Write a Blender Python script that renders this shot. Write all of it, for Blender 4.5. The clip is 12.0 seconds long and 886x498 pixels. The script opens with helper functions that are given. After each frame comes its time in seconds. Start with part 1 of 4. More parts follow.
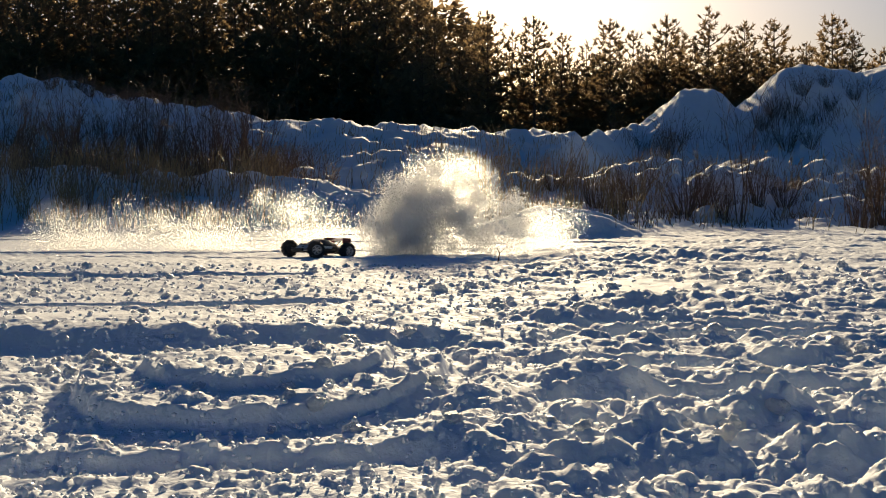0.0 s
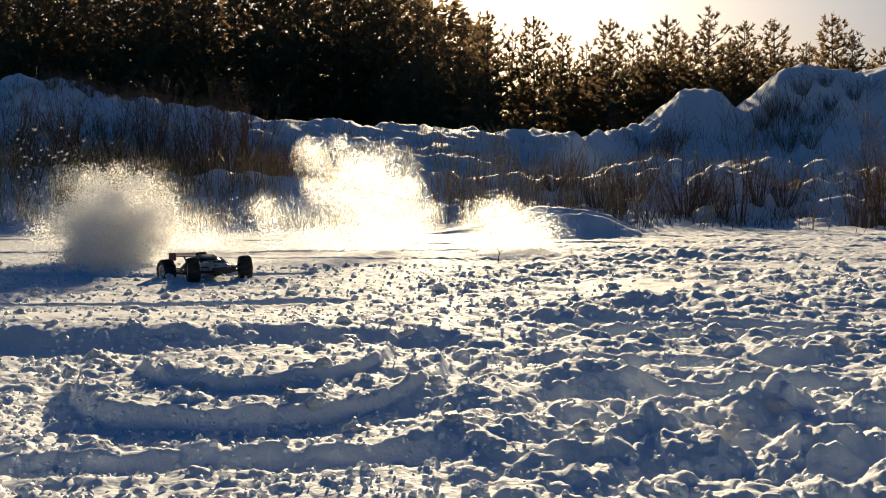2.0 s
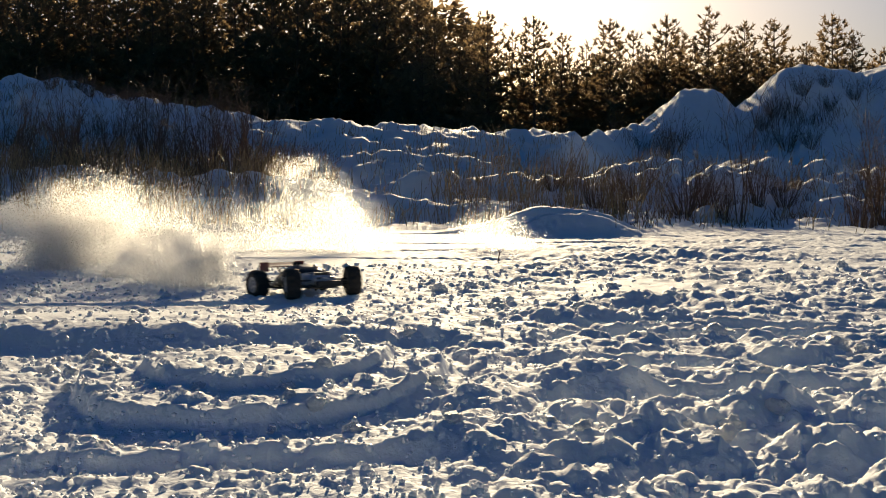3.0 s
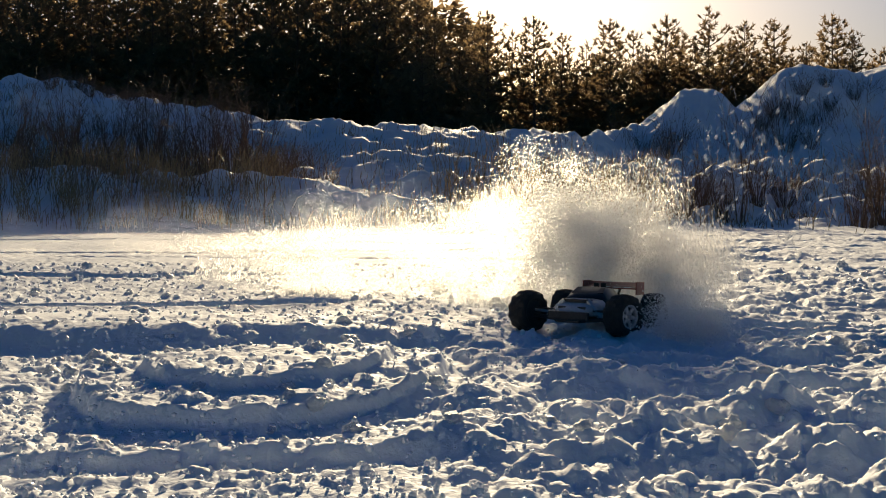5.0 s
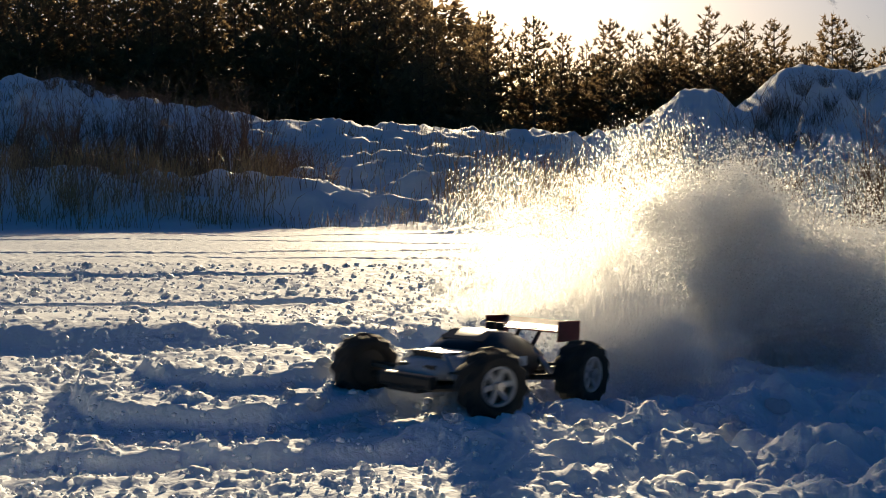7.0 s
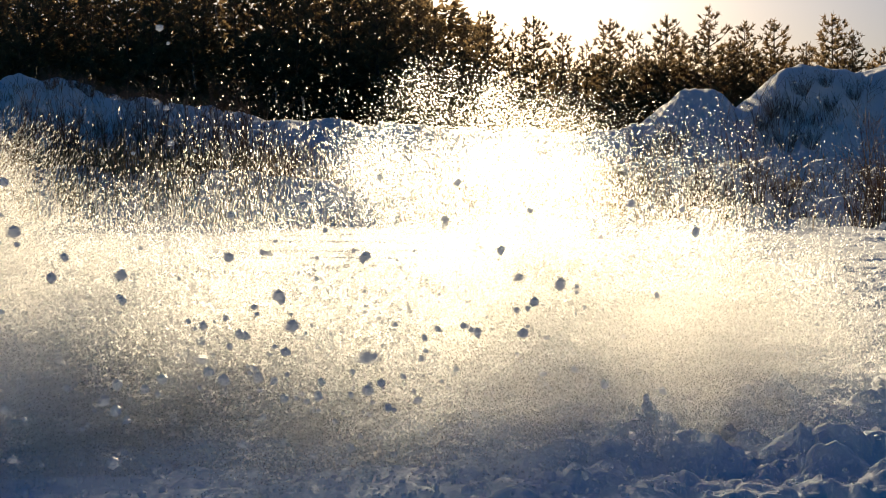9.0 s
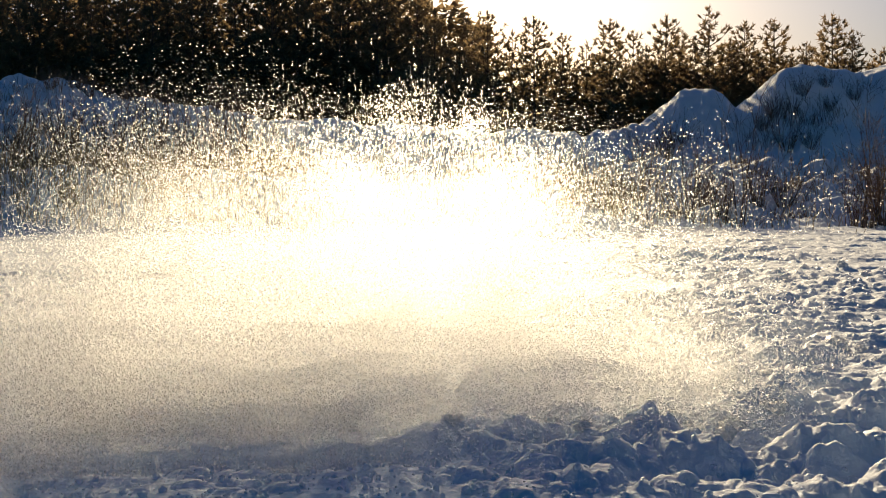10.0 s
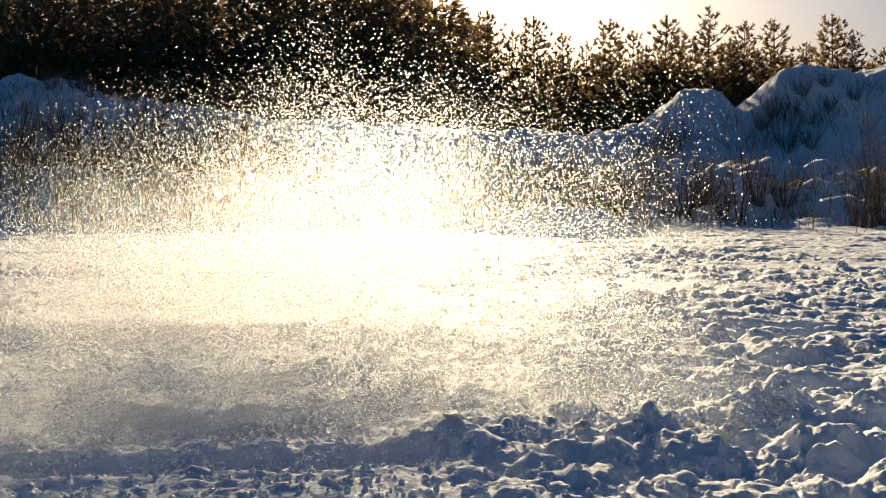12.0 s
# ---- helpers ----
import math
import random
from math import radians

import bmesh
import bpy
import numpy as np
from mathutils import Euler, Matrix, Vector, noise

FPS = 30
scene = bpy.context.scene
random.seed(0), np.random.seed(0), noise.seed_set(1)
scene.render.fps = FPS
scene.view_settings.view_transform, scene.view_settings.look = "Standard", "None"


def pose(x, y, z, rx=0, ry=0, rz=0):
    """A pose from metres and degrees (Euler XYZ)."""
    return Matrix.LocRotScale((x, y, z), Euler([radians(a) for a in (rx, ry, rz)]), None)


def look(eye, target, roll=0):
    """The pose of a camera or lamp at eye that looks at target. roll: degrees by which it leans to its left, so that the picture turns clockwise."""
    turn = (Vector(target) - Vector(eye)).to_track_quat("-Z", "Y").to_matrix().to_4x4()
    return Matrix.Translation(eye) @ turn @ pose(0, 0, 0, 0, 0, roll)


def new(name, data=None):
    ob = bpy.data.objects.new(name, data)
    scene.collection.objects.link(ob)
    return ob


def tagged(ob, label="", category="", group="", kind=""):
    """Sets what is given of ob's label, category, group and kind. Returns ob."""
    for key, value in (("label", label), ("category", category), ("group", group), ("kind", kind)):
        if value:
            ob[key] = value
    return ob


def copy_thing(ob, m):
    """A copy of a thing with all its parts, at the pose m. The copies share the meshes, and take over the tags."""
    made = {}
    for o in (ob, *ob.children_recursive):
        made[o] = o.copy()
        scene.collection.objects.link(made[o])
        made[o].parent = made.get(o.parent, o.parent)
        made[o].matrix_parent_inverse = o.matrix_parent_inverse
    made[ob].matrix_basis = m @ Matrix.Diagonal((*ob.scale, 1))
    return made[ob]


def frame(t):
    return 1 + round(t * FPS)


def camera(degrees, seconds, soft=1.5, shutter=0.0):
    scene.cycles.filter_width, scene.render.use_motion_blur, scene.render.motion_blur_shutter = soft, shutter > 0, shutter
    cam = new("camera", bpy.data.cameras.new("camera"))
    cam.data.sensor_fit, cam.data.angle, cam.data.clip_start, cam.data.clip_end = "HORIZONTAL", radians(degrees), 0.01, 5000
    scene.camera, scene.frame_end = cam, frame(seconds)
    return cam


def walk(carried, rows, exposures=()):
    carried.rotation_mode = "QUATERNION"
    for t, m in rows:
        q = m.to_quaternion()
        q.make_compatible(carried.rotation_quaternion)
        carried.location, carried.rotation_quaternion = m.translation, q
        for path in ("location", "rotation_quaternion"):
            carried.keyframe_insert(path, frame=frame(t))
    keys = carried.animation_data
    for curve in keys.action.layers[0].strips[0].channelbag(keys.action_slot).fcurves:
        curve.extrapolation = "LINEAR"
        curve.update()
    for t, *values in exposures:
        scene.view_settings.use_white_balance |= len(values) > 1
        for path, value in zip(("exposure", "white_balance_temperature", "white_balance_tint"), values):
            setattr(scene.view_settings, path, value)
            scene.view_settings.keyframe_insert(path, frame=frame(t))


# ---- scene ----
# The clip's camera stands still on a low tripod at the edge of a snow field.
cam = camera(50.0, 12.0, soft=1.0, shutter=0.5)
EYE = (0.0, 0.0, 0.45)
CAM = pose(*EYE, 90 - 2.62, 0, 0)
walk(cam, [(0.0, CAM), (12.0, CAM)], [(0.0, 0.6, 6600, 18), (12.0, 0.6, 6600, 18)])

# ---- light: a low winter sun just above the tree tops, seen against the light ----
SUN_ELEV, SUN_AZ = 15.6, 1.8
world = bpy.data.worlds.new("winter_sky")
scene.world = world
world.use_nodes = True
wn = world.node_tree
sky = wn.nodes.new("ShaderNodeTexSky")
sky.sky_type = 'NISHITA'
sky.sun_disc = False
sky.sun_elevation = radians(SUN_ELEV)
sky.sun_rotation = radians(SUN_AZ)
sky.air_density, sky.dust_density, sky.ozone_density = 1.0, 3.0, 4.0
wn.nodes["Background"].inputs["Strength"].default_value = 0.03
vivid = wn.nodes.new("ShaderNodeHueSaturation")
vivid.inputs["Saturation"].default_value = 1.65
wn.links.new(sky.outputs[0], vivid.inputs["Color"])
wn.links.new(vivid.outputs[0], wn.nodes["Background"].inputs["Color"])
sun_dir = Vector((math.sin(radians(SUN_AZ)) * math.cos(radians(SUN_ELEV)),
                  math.cos(radians(SUN_AZ)) * math.cos(radians(SUN_ELEV)), math.sin(radians(SUN_ELEV))))
sun = new("sun", bpy.data.lights.new("sun", 'SUN'))
sun.data.energy, sun.data.angle, sun.data.color = 5.0, radians(0.5), (1.0, 0.84, 0.51)
sun.matrix_world = look(sun_dir * 100, (0, 0, 0))


# ---- materials ----
def material(name, color, rough=0.6, metal=0.0, spec=0.5, var=0.2, scale=8.0, fine=60.0, bump=0.2, bump_scale=120.0, dist=0.002):
    """A surface with colour varied at two scales and a fine relief."""
    m = bpy.data.materials.new(name)
    m.use_nodes = True
    n, l = m.node_tree.nodes, m.node_tree.links
    b = n["Principled BSDF"]
    b.inputs["Roughness"].default_value, b.inputs["Metallic"].default_value = rough, metal
    b.inputs["Specular IOR Level"].default_value = spec
    tc = n.new("ShaderNodeTexCoord")
    mix = None
    for k, s in ((0, scale), (1, fine)):
        t = n.new("ShaderNodeTexNoise")
        t.inputs["Scale"].default_value, t.inputs["Detail"].default_value = s, 4
        l.new(tc.outputs["Object"], t.inputs["Vector"])
        r = n.new("ShaderNodeMapRange")
        r.inputs["From Min"].default_value, r.inputs["From Max"].default_value = 0.3, 0.7
        r.inputs["To Min"].default_value, r.inputs["To Max"].default_value = 1 - var, 1 + var * 0.6
        l.new(t.outputs["Fac"], r.inputs["Value"])
        x = n.new("ShaderNodeMix")
        x.data_type, x.blend_type = 'RGBA', 'MULTIPLY'
        x.inputs["Factor"].default_value = 1.0
        if mix is None:
            x.inputs["A"].default_value = (*color, 1)
        else:
            l.new(mix.outputs["Result"], x.inputs["A"])
        l.new(r.outputs["Result"], x.inputs["B"])
        mix = x
    l.new(mix.outputs["Result"], b.inputs["Base Color"])
    if bump:
        t = n.new("ShaderNodeTexNoise")
        t.inputs["Scale"].default_value, t.inputs["Detail"].default_value = bump_scale, 5
        l.new(tc.outputs["Object"], t.inputs["Vector"])
        u = n.new("ShaderNodeBump")
        u.inputs["Strength"].default_value, u.inputs["Distance"].default_value = bump, dist
        l.new(t.outputs["Fac"], u.inputs["Height"])
        l.new(u.outputs["Normal"], b.inputs["Normal"])
    return m


M_SNOW = material("snow", (0.82, 0.86, 0.92), rough=0.75, spec=0.15, var=0.03, scale=1.5, fine=40, bump=0.6, bump_scale=60, dist=0.008)
M_CLOD = material("snow_clump", (0.84, 0.86, 0.9), rough=0.5, var=0.03, scale=10, fine=60, bump=0.6, bump_scale=60, dist=0.006)
M_BARK = material("bark", (0.12, 0.08, 0.055), rough=0.9, var=0.4, scale=3, fine=20, bump=0.5, bump_scale=30, dist=0.01)
M_NEEDLE = material("pine_needles", (0.07, 0.085, 0.045), rough=0.5, var=0.4, scale=1.2, fine=9, bump=0)
def leaf_glow(m, color, share):
    """Thin needles pass some light on."""
    n, l = m.node_tree.nodes, m.node_tree.links
    tr, mx = n.new("ShaderNodeBsdfTranslucent"), n.new("ShaderNodeMixShader")
    tr.inputs["Color"].default_value = (*color, 1)
    mx.inputs[0].default_value = share
    l.new(n["Principled BSDF"].outputs[0], mx.inputs[1])
    l.new(tr.outputs[0], mx.inputs[2])
    l.new(mx.outputs[0], n["Material Output"].inputs["Surface"])


leaf_glow(M_NEEDLE, (0.26, 0.18, 0.10), 0.62)
M_TWIG = material("winter_twigs", (0.15, 0.095, 0.065), rough=0.8, var=0.35, scale=4, fine=30, bump=0)
M_STRAW = material("dry_grass", (0.36, 0.26, 0.13), rough=0.6, var=0.35, scale=3, fine=20, bump=0)
M_RUBBER = material("black_rubber", (0.018, 0.017, 0.017), rough=0.75, var=0.3, scale=20, fine=150, bump=0.4, bump_scale=200, dist=0.001)
M_RIM = material("white_plastic_rim", (0.48, 0.48, 0.5), rough=0.35, var=0.12, scale=20, fine=120, bump=0.05)
M_SHELL = material("black_lacquer", (0.02, 0.018, 0.02), rough=0.3, var=0.25, scale=15, fine=120, bump=0.05)
M_SILVER = material("silver_lacquer", (0.5, 0.51, 0.55), rough=0.38, var=0.15, scale=15, fine=120, bump=0.05)
M_RED = material("dark_red_plastic", (0.16, 0.012, 0.016), rough=0.4, var=0.2, scale=15, fine=120, bump=0.05)
M_WHITE = material("white_sticker", (0.75, 0.75, 0.75), rough=0.4, var=0.08, scale=15, fine=120, bump=0)
M_PLASTIC = material("black_plastic", (0.02, 0.02, 0.022), rough=0.5, var=0.3, scale=20, fine=120, bump=0.1)
M_METAL = material("steel", (0.5, 0.5, 0.52), rough=0.3, metal=1.0, var=0.15, scale=30, fine=150, bump=0.05)


def spray_material(name, forward, back):
    """Flying snow grains: they scatter light through and back, the finer the more forwards."""
    m = bpy.data.materials.new(name)
    m.use_nodes = True
    n, l = m.node_tree.nodes, m.node_tree.links
    n.remove(n["Principled BSDF"])
    geo = n.new("ShaderNodeNewGeometry")
    r = n.new("ShaderNodeMapRange")
    r.inputs["To Min"].default_value, r.inputs["To Max"].default_value = 0.85, 0.97
    l.new(geo.outputs["Random Per Island"], r.inputs["Value"])
    comb = n.new("ShaderNodeCombineColor")
    for k in range(3):
        l.new(r.outputs["Result"], comb.inputs[k])
    tr, di, mx = n.new("ShaderNodeBsdfTranslucent"), n.new("ShaderNodeBsdfDiffuse"), n.new("ShaderNodeMixShader")
    ice, m2 = n.new("ShaderNodeBsdfRefraction"), n.new("ShaderNodeMixShader")
    ice.inputs["IOR"].default_value, ice.inputs["Roughness"].default_value = 1.45, 0.85
    for sh in (tr, di, ice):
        l.new(comb.outputs[0], sh.inputs["Color"])
    m2.inputs[0].default_value = forward
    l.new(tr.outputs[0], m2.inputs[1])
    l.new(ice.outputs[0], m2.inputs[2])
    mx.inputs[0].default_value = back
    l.new(m2.outputs[0], mx.inputs[1])
    l.new(di.outputs[0], mx.inputs[2])
    l.new(mx.outputs[0], n["Material Output"].inputs["Surface"])
    return m


M_CLOT = spray_material("dense_snow_grains", 0.1, 0.8)
M_HAZE = spray_material("snow_haze", 0.5, 0.06)
M_DUST = spray_material("snow_dust", 0.55, 0.08)


# ---- mesh tools ----
def mesh_from(name, verts, faces, mat, smooth=False):
    me = bpy.data.meshes.new(name)
    me.from_pydata(verts, [], faces)
    me.materials.append(mat)
    if smooth:
        me.polygons.foreach_set("use_smooth", [True] * len(me.polygons))
    me.update()
    return me


def finish(name, bm, mat, smooth=False):
    me = bpy.data.meshes.new(name)
    bmesh.ops.recalc_face_normals(bm, faces=bm.faces)
    bm.to_mesh(me)
    bm.free()
    me.materials.append(mat)
    if smooth:
        me.polygons.foreach_set("use_smooth", [True] * len(me.polygons))
    return me


def part(name, bm, mat, parent, label="", smooth=False):
    ob = new(name, finish(name, bm, mat, smooth))
    ob.parent = parent
    if label:
        tagged(ob, label)
    return ob


def box(bm, cx, cy, cz, sx, sy, sz, bevel=0.0, m=None):
    r = bmesh.ops.create_cube(bm, size=1.0)
    vs = r["verts"]
    bmesh.ops.scale(bm, vec=(sx, sy, sz), verts=vs)
    if bevel:
        es = list({e for v in vs for e in v.link_edges})
        out = bmesh.ops.bevel(bm, geom=es, offset=bevel, segments=2, affect='EDGES', profile=0.6)
        vs = list({v for f in out["faces"] for v in f.verts} | {v for v in vs if v.is_valid})
    bmesh.ops.translate(bm, vec=(cx, cy, cz), verts=vs)
    if m is not None:
        bmesh.ops.transform(bm, matrix=m, verts=vs)
    return vs


def rod(bm, a, b, r, seg=8, r2=None):
    a, b = Vector(a), Vector(b)
    out = bmesh.ops.create_cone(bm, cap_ends=True, segments=seg, radius1=r, radius2=r if r2 is None else r2, depth=(b - a).length)
    m = Matrix.Translation((a + b) / 2) @ (b - a).to_track_quat("Z", "Y").to_matrix().to_4x4()
    bmesh.ops.transform(bm, matrix=m, verts=out["verts"])
    return out["verts"]


def lathe(bm, profile, seg=28):
    """Turns (radius, y) points about the y axis, closed to a ring."""
    rings = []
    for r, y in profile:
        rings.append([bm.verts.new((r * math.cos(2 * math.pi * k / seg), y, r * math.sin(2 * math.pi * k / seg))) for k in range(seg)])
    n = len(rings)
    for i in range(n):
        a, b = rings[i], rings[(i + 1) % n]
        for k in range(seg):
            bm.faces.new((a[k], a[(k + 1) % seg], b[(k + 1) % seg], b[k]))


# ---- ground relief ----
def hashed(ix, iy, seed):
    h = (ix.astype(np.int64) * 374761393 + iy.astype(np.int64) * 668265263 + seed * 974711) & 0x7fffffff
    h = ((h ^ (h >> 13)) * 1274126177) & 0x7fffffff
    h = ((h ^ (h >> 15)) * 2246822519) & 0x7fffffff
    return ((h ^ (h >> 16)) & 0xffffff) / float(0xffffff)


def vnoise(x, y, seed):
    ix, iy = np.floor(x), np.floor(y)
    fx, fy = x - ix, y - iy
    fx, fy = fx * fx * fx * (fx * (6 * fx - 15) + 10), fy * fy * fy * (fy * (6 * fy - 15) + 10)
    a, b = hashed(ix, iy, seed), hashed(ix + 1, iy, seed)
    c, d = hashed(ix, iy + 1, seed), hashed(ix + 1, iy + 1, seed)
    return (a + (b - a) * fx) * (1 - fy) + (c + (d - c) * fx) * fy - 0.5


def fbm(x, y, size, seed, octaves=4):
    z, amp = 0.0, 1.0
    for k in range(octaves):
        z = z + amp * vnoise(x / size + 17.3 * k, y / size - 9.1 * k, seed + k)
        size, amp = size * 0.5, amp * 0.5
    return z


def clods(x, y, size, seed, fill=0.8):
    """Domed lumps strewn over cells of that size; heights in cell sizes."""
    wx = x / size + 0.5 * vnoise(x / size * 1.3, y / size * 1.3, seed + 40)
    wy = y / size + 0.5 * vnoise(x / size * 1.3 + 31, y / size * 1.3, seed + 41)
    ix, iy = np.floor(wx), np.floor(wy)
    z = np.zeros_like(x)
    for i in (-1, 0, 1):
        for j in (-1, 0, 1):
            cx, cy = ix + i, iy + j
            px, py = cx + hashed(cx, cy, seed), cy + hashed(cx, cy, seed + 1)
            r = 0.22 + 0.5 * hashed(cx, cy, seed + 2) ** 1.5
            on = hashed(cx, cy, seed + 3) < fill
            d2 = (wx - px) ** 2 + (wy - py) ** 2
            z = np.maximum(z, np.where(on, np.sqrt(np.maximum(0, r * r - d2)) * 0.75, 0))
    return z


def sstep(a, b, v):
    t = np.clip((v - a) / (b - a), 0, 1)
    return t * t * (3 - 2 * t)


def blob(x, y, cx, cy, rx, ry):
    return np.exp(-(((x - cx) / rx) ** 2 + ((y - cy) / ry) ** 2) ** 1.5)


def rut(d, width):
    """Section across a wheel rut: a flat trough between two thrown-up rims."""
    a = np.abs(d) / width
    return -np.exp(-a ** 4) + 0.2 * np.exp(-((a - 1.4) / 0.45) ** 2)


CREST_X = (-60, -14.9, -12.4, -11.1, -7.3, -5.4, -2.5, 0.3, 3.2, 5.0, 6.6, 7.5, 7.9, 8.9, 9.5, 9.8, 10.4, 11.2, 12.0, 13.1, 14.0, 14.9, 60)
CREST_Z = (5.0, 4.6, 4.5, 4.05, 3.5, 3.3, 3.05, 2.85, 2.75, 2.75, 3.1, 3.75, 4.15, 4.3, 4.0, 3.7, 4.2, 4.85, 5.1, 5.05, 4.85, 5.15, 4.5)


def smooth_zone(x, y):
    return np.clip(1.1 * blob(x, y, 1.15, 5.3, 0.62, 0.75) + 1.1 * blob(x, y, -1.75, 3.75, 0.75, 0.28)
                   + 0.4 * blob(x, y, -0.45, 2.62, 0.3, 0.33) + 0.7 * blob(x, y, 2.6, 7.2, 0.9, 0.5), 0, 1)


def height(x, y):
    r = np.hypot(x, y)
    field = 1 - sstep(15.5, 18.0, y)
    near = 1 - sstep(34, 75, r)
    z = base = 0.05 * fbm(x, y, 2.4, 3, 3) * near
    ahead = 1 - sstep(radians(58), radians(69), np.abs(np.arctan2(x, y)))
    # trampled, churned snow: flat and strewn with crumbs on one side, heaped in lumps on the other
    side = sstep(-0.10, 0.22, x / np.maximum(r, 0.1) + 0.05 * vnoise(x / 0.5, y / 0.5, 78))
    calm = smooth_zone(x, y)
    churn = (1 - 0.93 * calm) * (0.8 + 0.8 * vnoise(x / 0.9, y / 0.9, 77)) * (1 - 0.45 * sstep(5, 12, r))
    big = 0.036 * clods(x, y, 0.30, 5, 0.45) / 0.45 + 0.026 * clods(x, y, 0.14, 15, 0.6) / 0.45
    small = 0.013 * clods(x, y, 0.062, 25, 0.5) / 0.45 + 0.007 * clods(x, y, 0.03, 35, 0.6) / 0.45
    ridge = (1 - np.abs(2 * vnoise(x / 0.17 + fbm(x, y, 0.3, 56, 2), y / 0.12, 55))) ** 3
    lumps = side * (big + 0.014 * ridge) + small * (0.85 + 0.25 * side) - 0.004 - 0.020 * side
    z = z + field * churn * lumps + field * (1 - 0.6 * calm) * ((0.007 + 0.012 * side) * fbm(x, y, 0.10, 50, 5) + 0.004 * fbm(x, y, 0.04, 57, 3))
    # ruts that the truck has driven: a ring in front, arcs and straight lanes
    wob = 0.035 * vnoise(x / 0.4, y / 0.4, 91) + 0.02 * vnoise(x / 0.12, y / 0.12, 92)
    ring = np.hypot((x + 0.46) / 0.47, (y - 2.55) / 0.62)
    ang = np.arctan2(y - 2.55, x + 0.46)
    low = sstep(0.8, -0.1, np.sin(ang - 0.15))
    z = z + (0.15 + 0.85 * low) * (0.036 * (1 - sstep(0.98, 1.03, ring + 2 * wob)) + 0.030 * (1 - sstep(0.66, 0.71, ring + 1.6 * wob)))
    z = z - 0.016 * low * np.exp(-((ring - 1.16 + wob) / 0.1) ** 2)
    z = z + 0.042 * sstep(3.08, 3.2, y + 2.5 * wob) * (1 - sstep(3.4, 4.3, y)) * sstep(0.25, -0.1, x) * sstep(-2.9, -2.0, x)
    z = z - 0.022 * np.exp(-((y - 3.0 + 2.5 * wob) / 0.09) ** 2) * sstep(0.25, -0.1, x) * sstep(-2.9, -2.0, x)
    for (a, b, c, w, dep, lo, hi) in ((0.02, -1.0, 1.64, 0.06, 0.035, -1.6, 0.1), (0.10, -1.0, 4.62, 0.09, 0.06, -6, -0.4),
                                      (0.04, -1.0, 6.2, 0.09, 0.05, -8, -0.8), (-0.03, -1.0, 8.0, 0.1, 0.05, -9, 9),
                                      (0.05, -1.0, 9.6, 0.1, 0.06, -9, 9), (-0.05, -1.0, 12.0, 0.12, 0.06, -12, 12),
                                      (0.02, -1.0, 14.3, 0.12, 0.07, -12, 14), (1.0, -0.55, 1.35, 0.05, 0.018, -0.3, 2.2),
                                      (1.0, 0.45, -1.3, 0.05, 0.018, -0.5, 2.0), (0.06, -1.0, 3.3, 0.06, 0.05, 0.25, 1.6),
                                      (-0.05, -1.0, 3.62, 0.06, 0.05, 0.3, 2.0), (0.0, -1.0, 2.72, 0.07, 0.05, 0.2, 1.3),
                                      (0.14, -1.0, 2.2, 0.07, 0.05, 0.1, 1.2), (0.3, -1.0, 5.6, 0.06, 0.05, 0.25, 0.95)):
        d = (a * x + b * y + c) / math.hypot(a, b) + 2.2 * wob
        z = z + 0.75 * dep * rut(d, w) * sstep(lo, lo + 0.25, x) * sstep(hi, hi - 0.25, x)
    # heaps of thrown-up snow near the tripod
    rough = 1 + 0.6 * vnoise(x / 0.08, y / 0.06, 61) + 0.5 * vnoise(x / 0.03, y / 0.03, 62)
    for cx, cy, rx, ry, h in ((0.40, 1.76, 0.16, 0.09, 0.075), (0.66, 1.62, 0.15, 0.08, 0.085), (0.06, 1.78, 0.12, 0.08, 0.075),
                              (0.20, 1.62, 0.12, 0.06, 0.05), (0.74, 2.12, 0.10, 0.07, 0.08), (0.03, 2.2, 0.12, 0.08, 0.05),
                              (1.05, 2.9, 0.13, 0.1, 0.07), (0.45, 2.5, 0.14, 0.08, 0.05),
                              (-0.7, 3.12, 0.4, 0.10, 0.05), (1.1, 4.55, 0.5, 0.16, 0.08), (0.75, 3.85, 0.45, 0.10, 0.06)):
        z = z + 0.55 * h * rough * blob(x, y, cx, cy, 1.15 * rx, 1.15 * ry)
    # a long low drift at the far edge of the field
    z = z + 0.40 * blob(x, y, 1.95, 14.6, 0.95, 0.8) + 0.14 * blob(x, y, 0.9, 14.9, 0.9, 0.6)
    # untouched snow beside and behind the tripod
    z = base + (z - base) * ahead * sstep(0.95, 1.3, r)
    # rough land rising to the bank behind
    u = x / np.maximum(y, 20)
    back = sstep(0.11, 0.22, u)
    line = 32 + 19 * back
    crest = 0.45 + (np.interp(u * 32, CREST_X, CREST_Z) - 0.45) * line / 32
    lift = 1.35 * sstep(16.5, 27, y) + (crest - 1.35) * sstep(line - 7.5 - 6 * back, line, y)
    lift = lift + 0.5 * blob(y, y, 20.2, 20.2, 1.6, 1.6) * sstep(-1.0, -4.0, x) - (crest - 2.0) * sstep(line + 1, line + 8, y)
    land = sstep(16, 22, y) * near * ahead
    lift = lift + land * (0.6 * back * fbm(x, y, 2.2, 73, 4) + 0.35 * fbm(x, y, 3.0, 71, 4) + 0.6 * (1 - sstep(25, 28, y)) * fbm(0.3 * x, y, 0.9, 75, 4) + 0.30 * fbm(x, y, 0.8, 81, 4) + 0.25 * clods(x, y, 0.7, 85, 0.5))
    return z + np.where(y > 16, lift, 0)


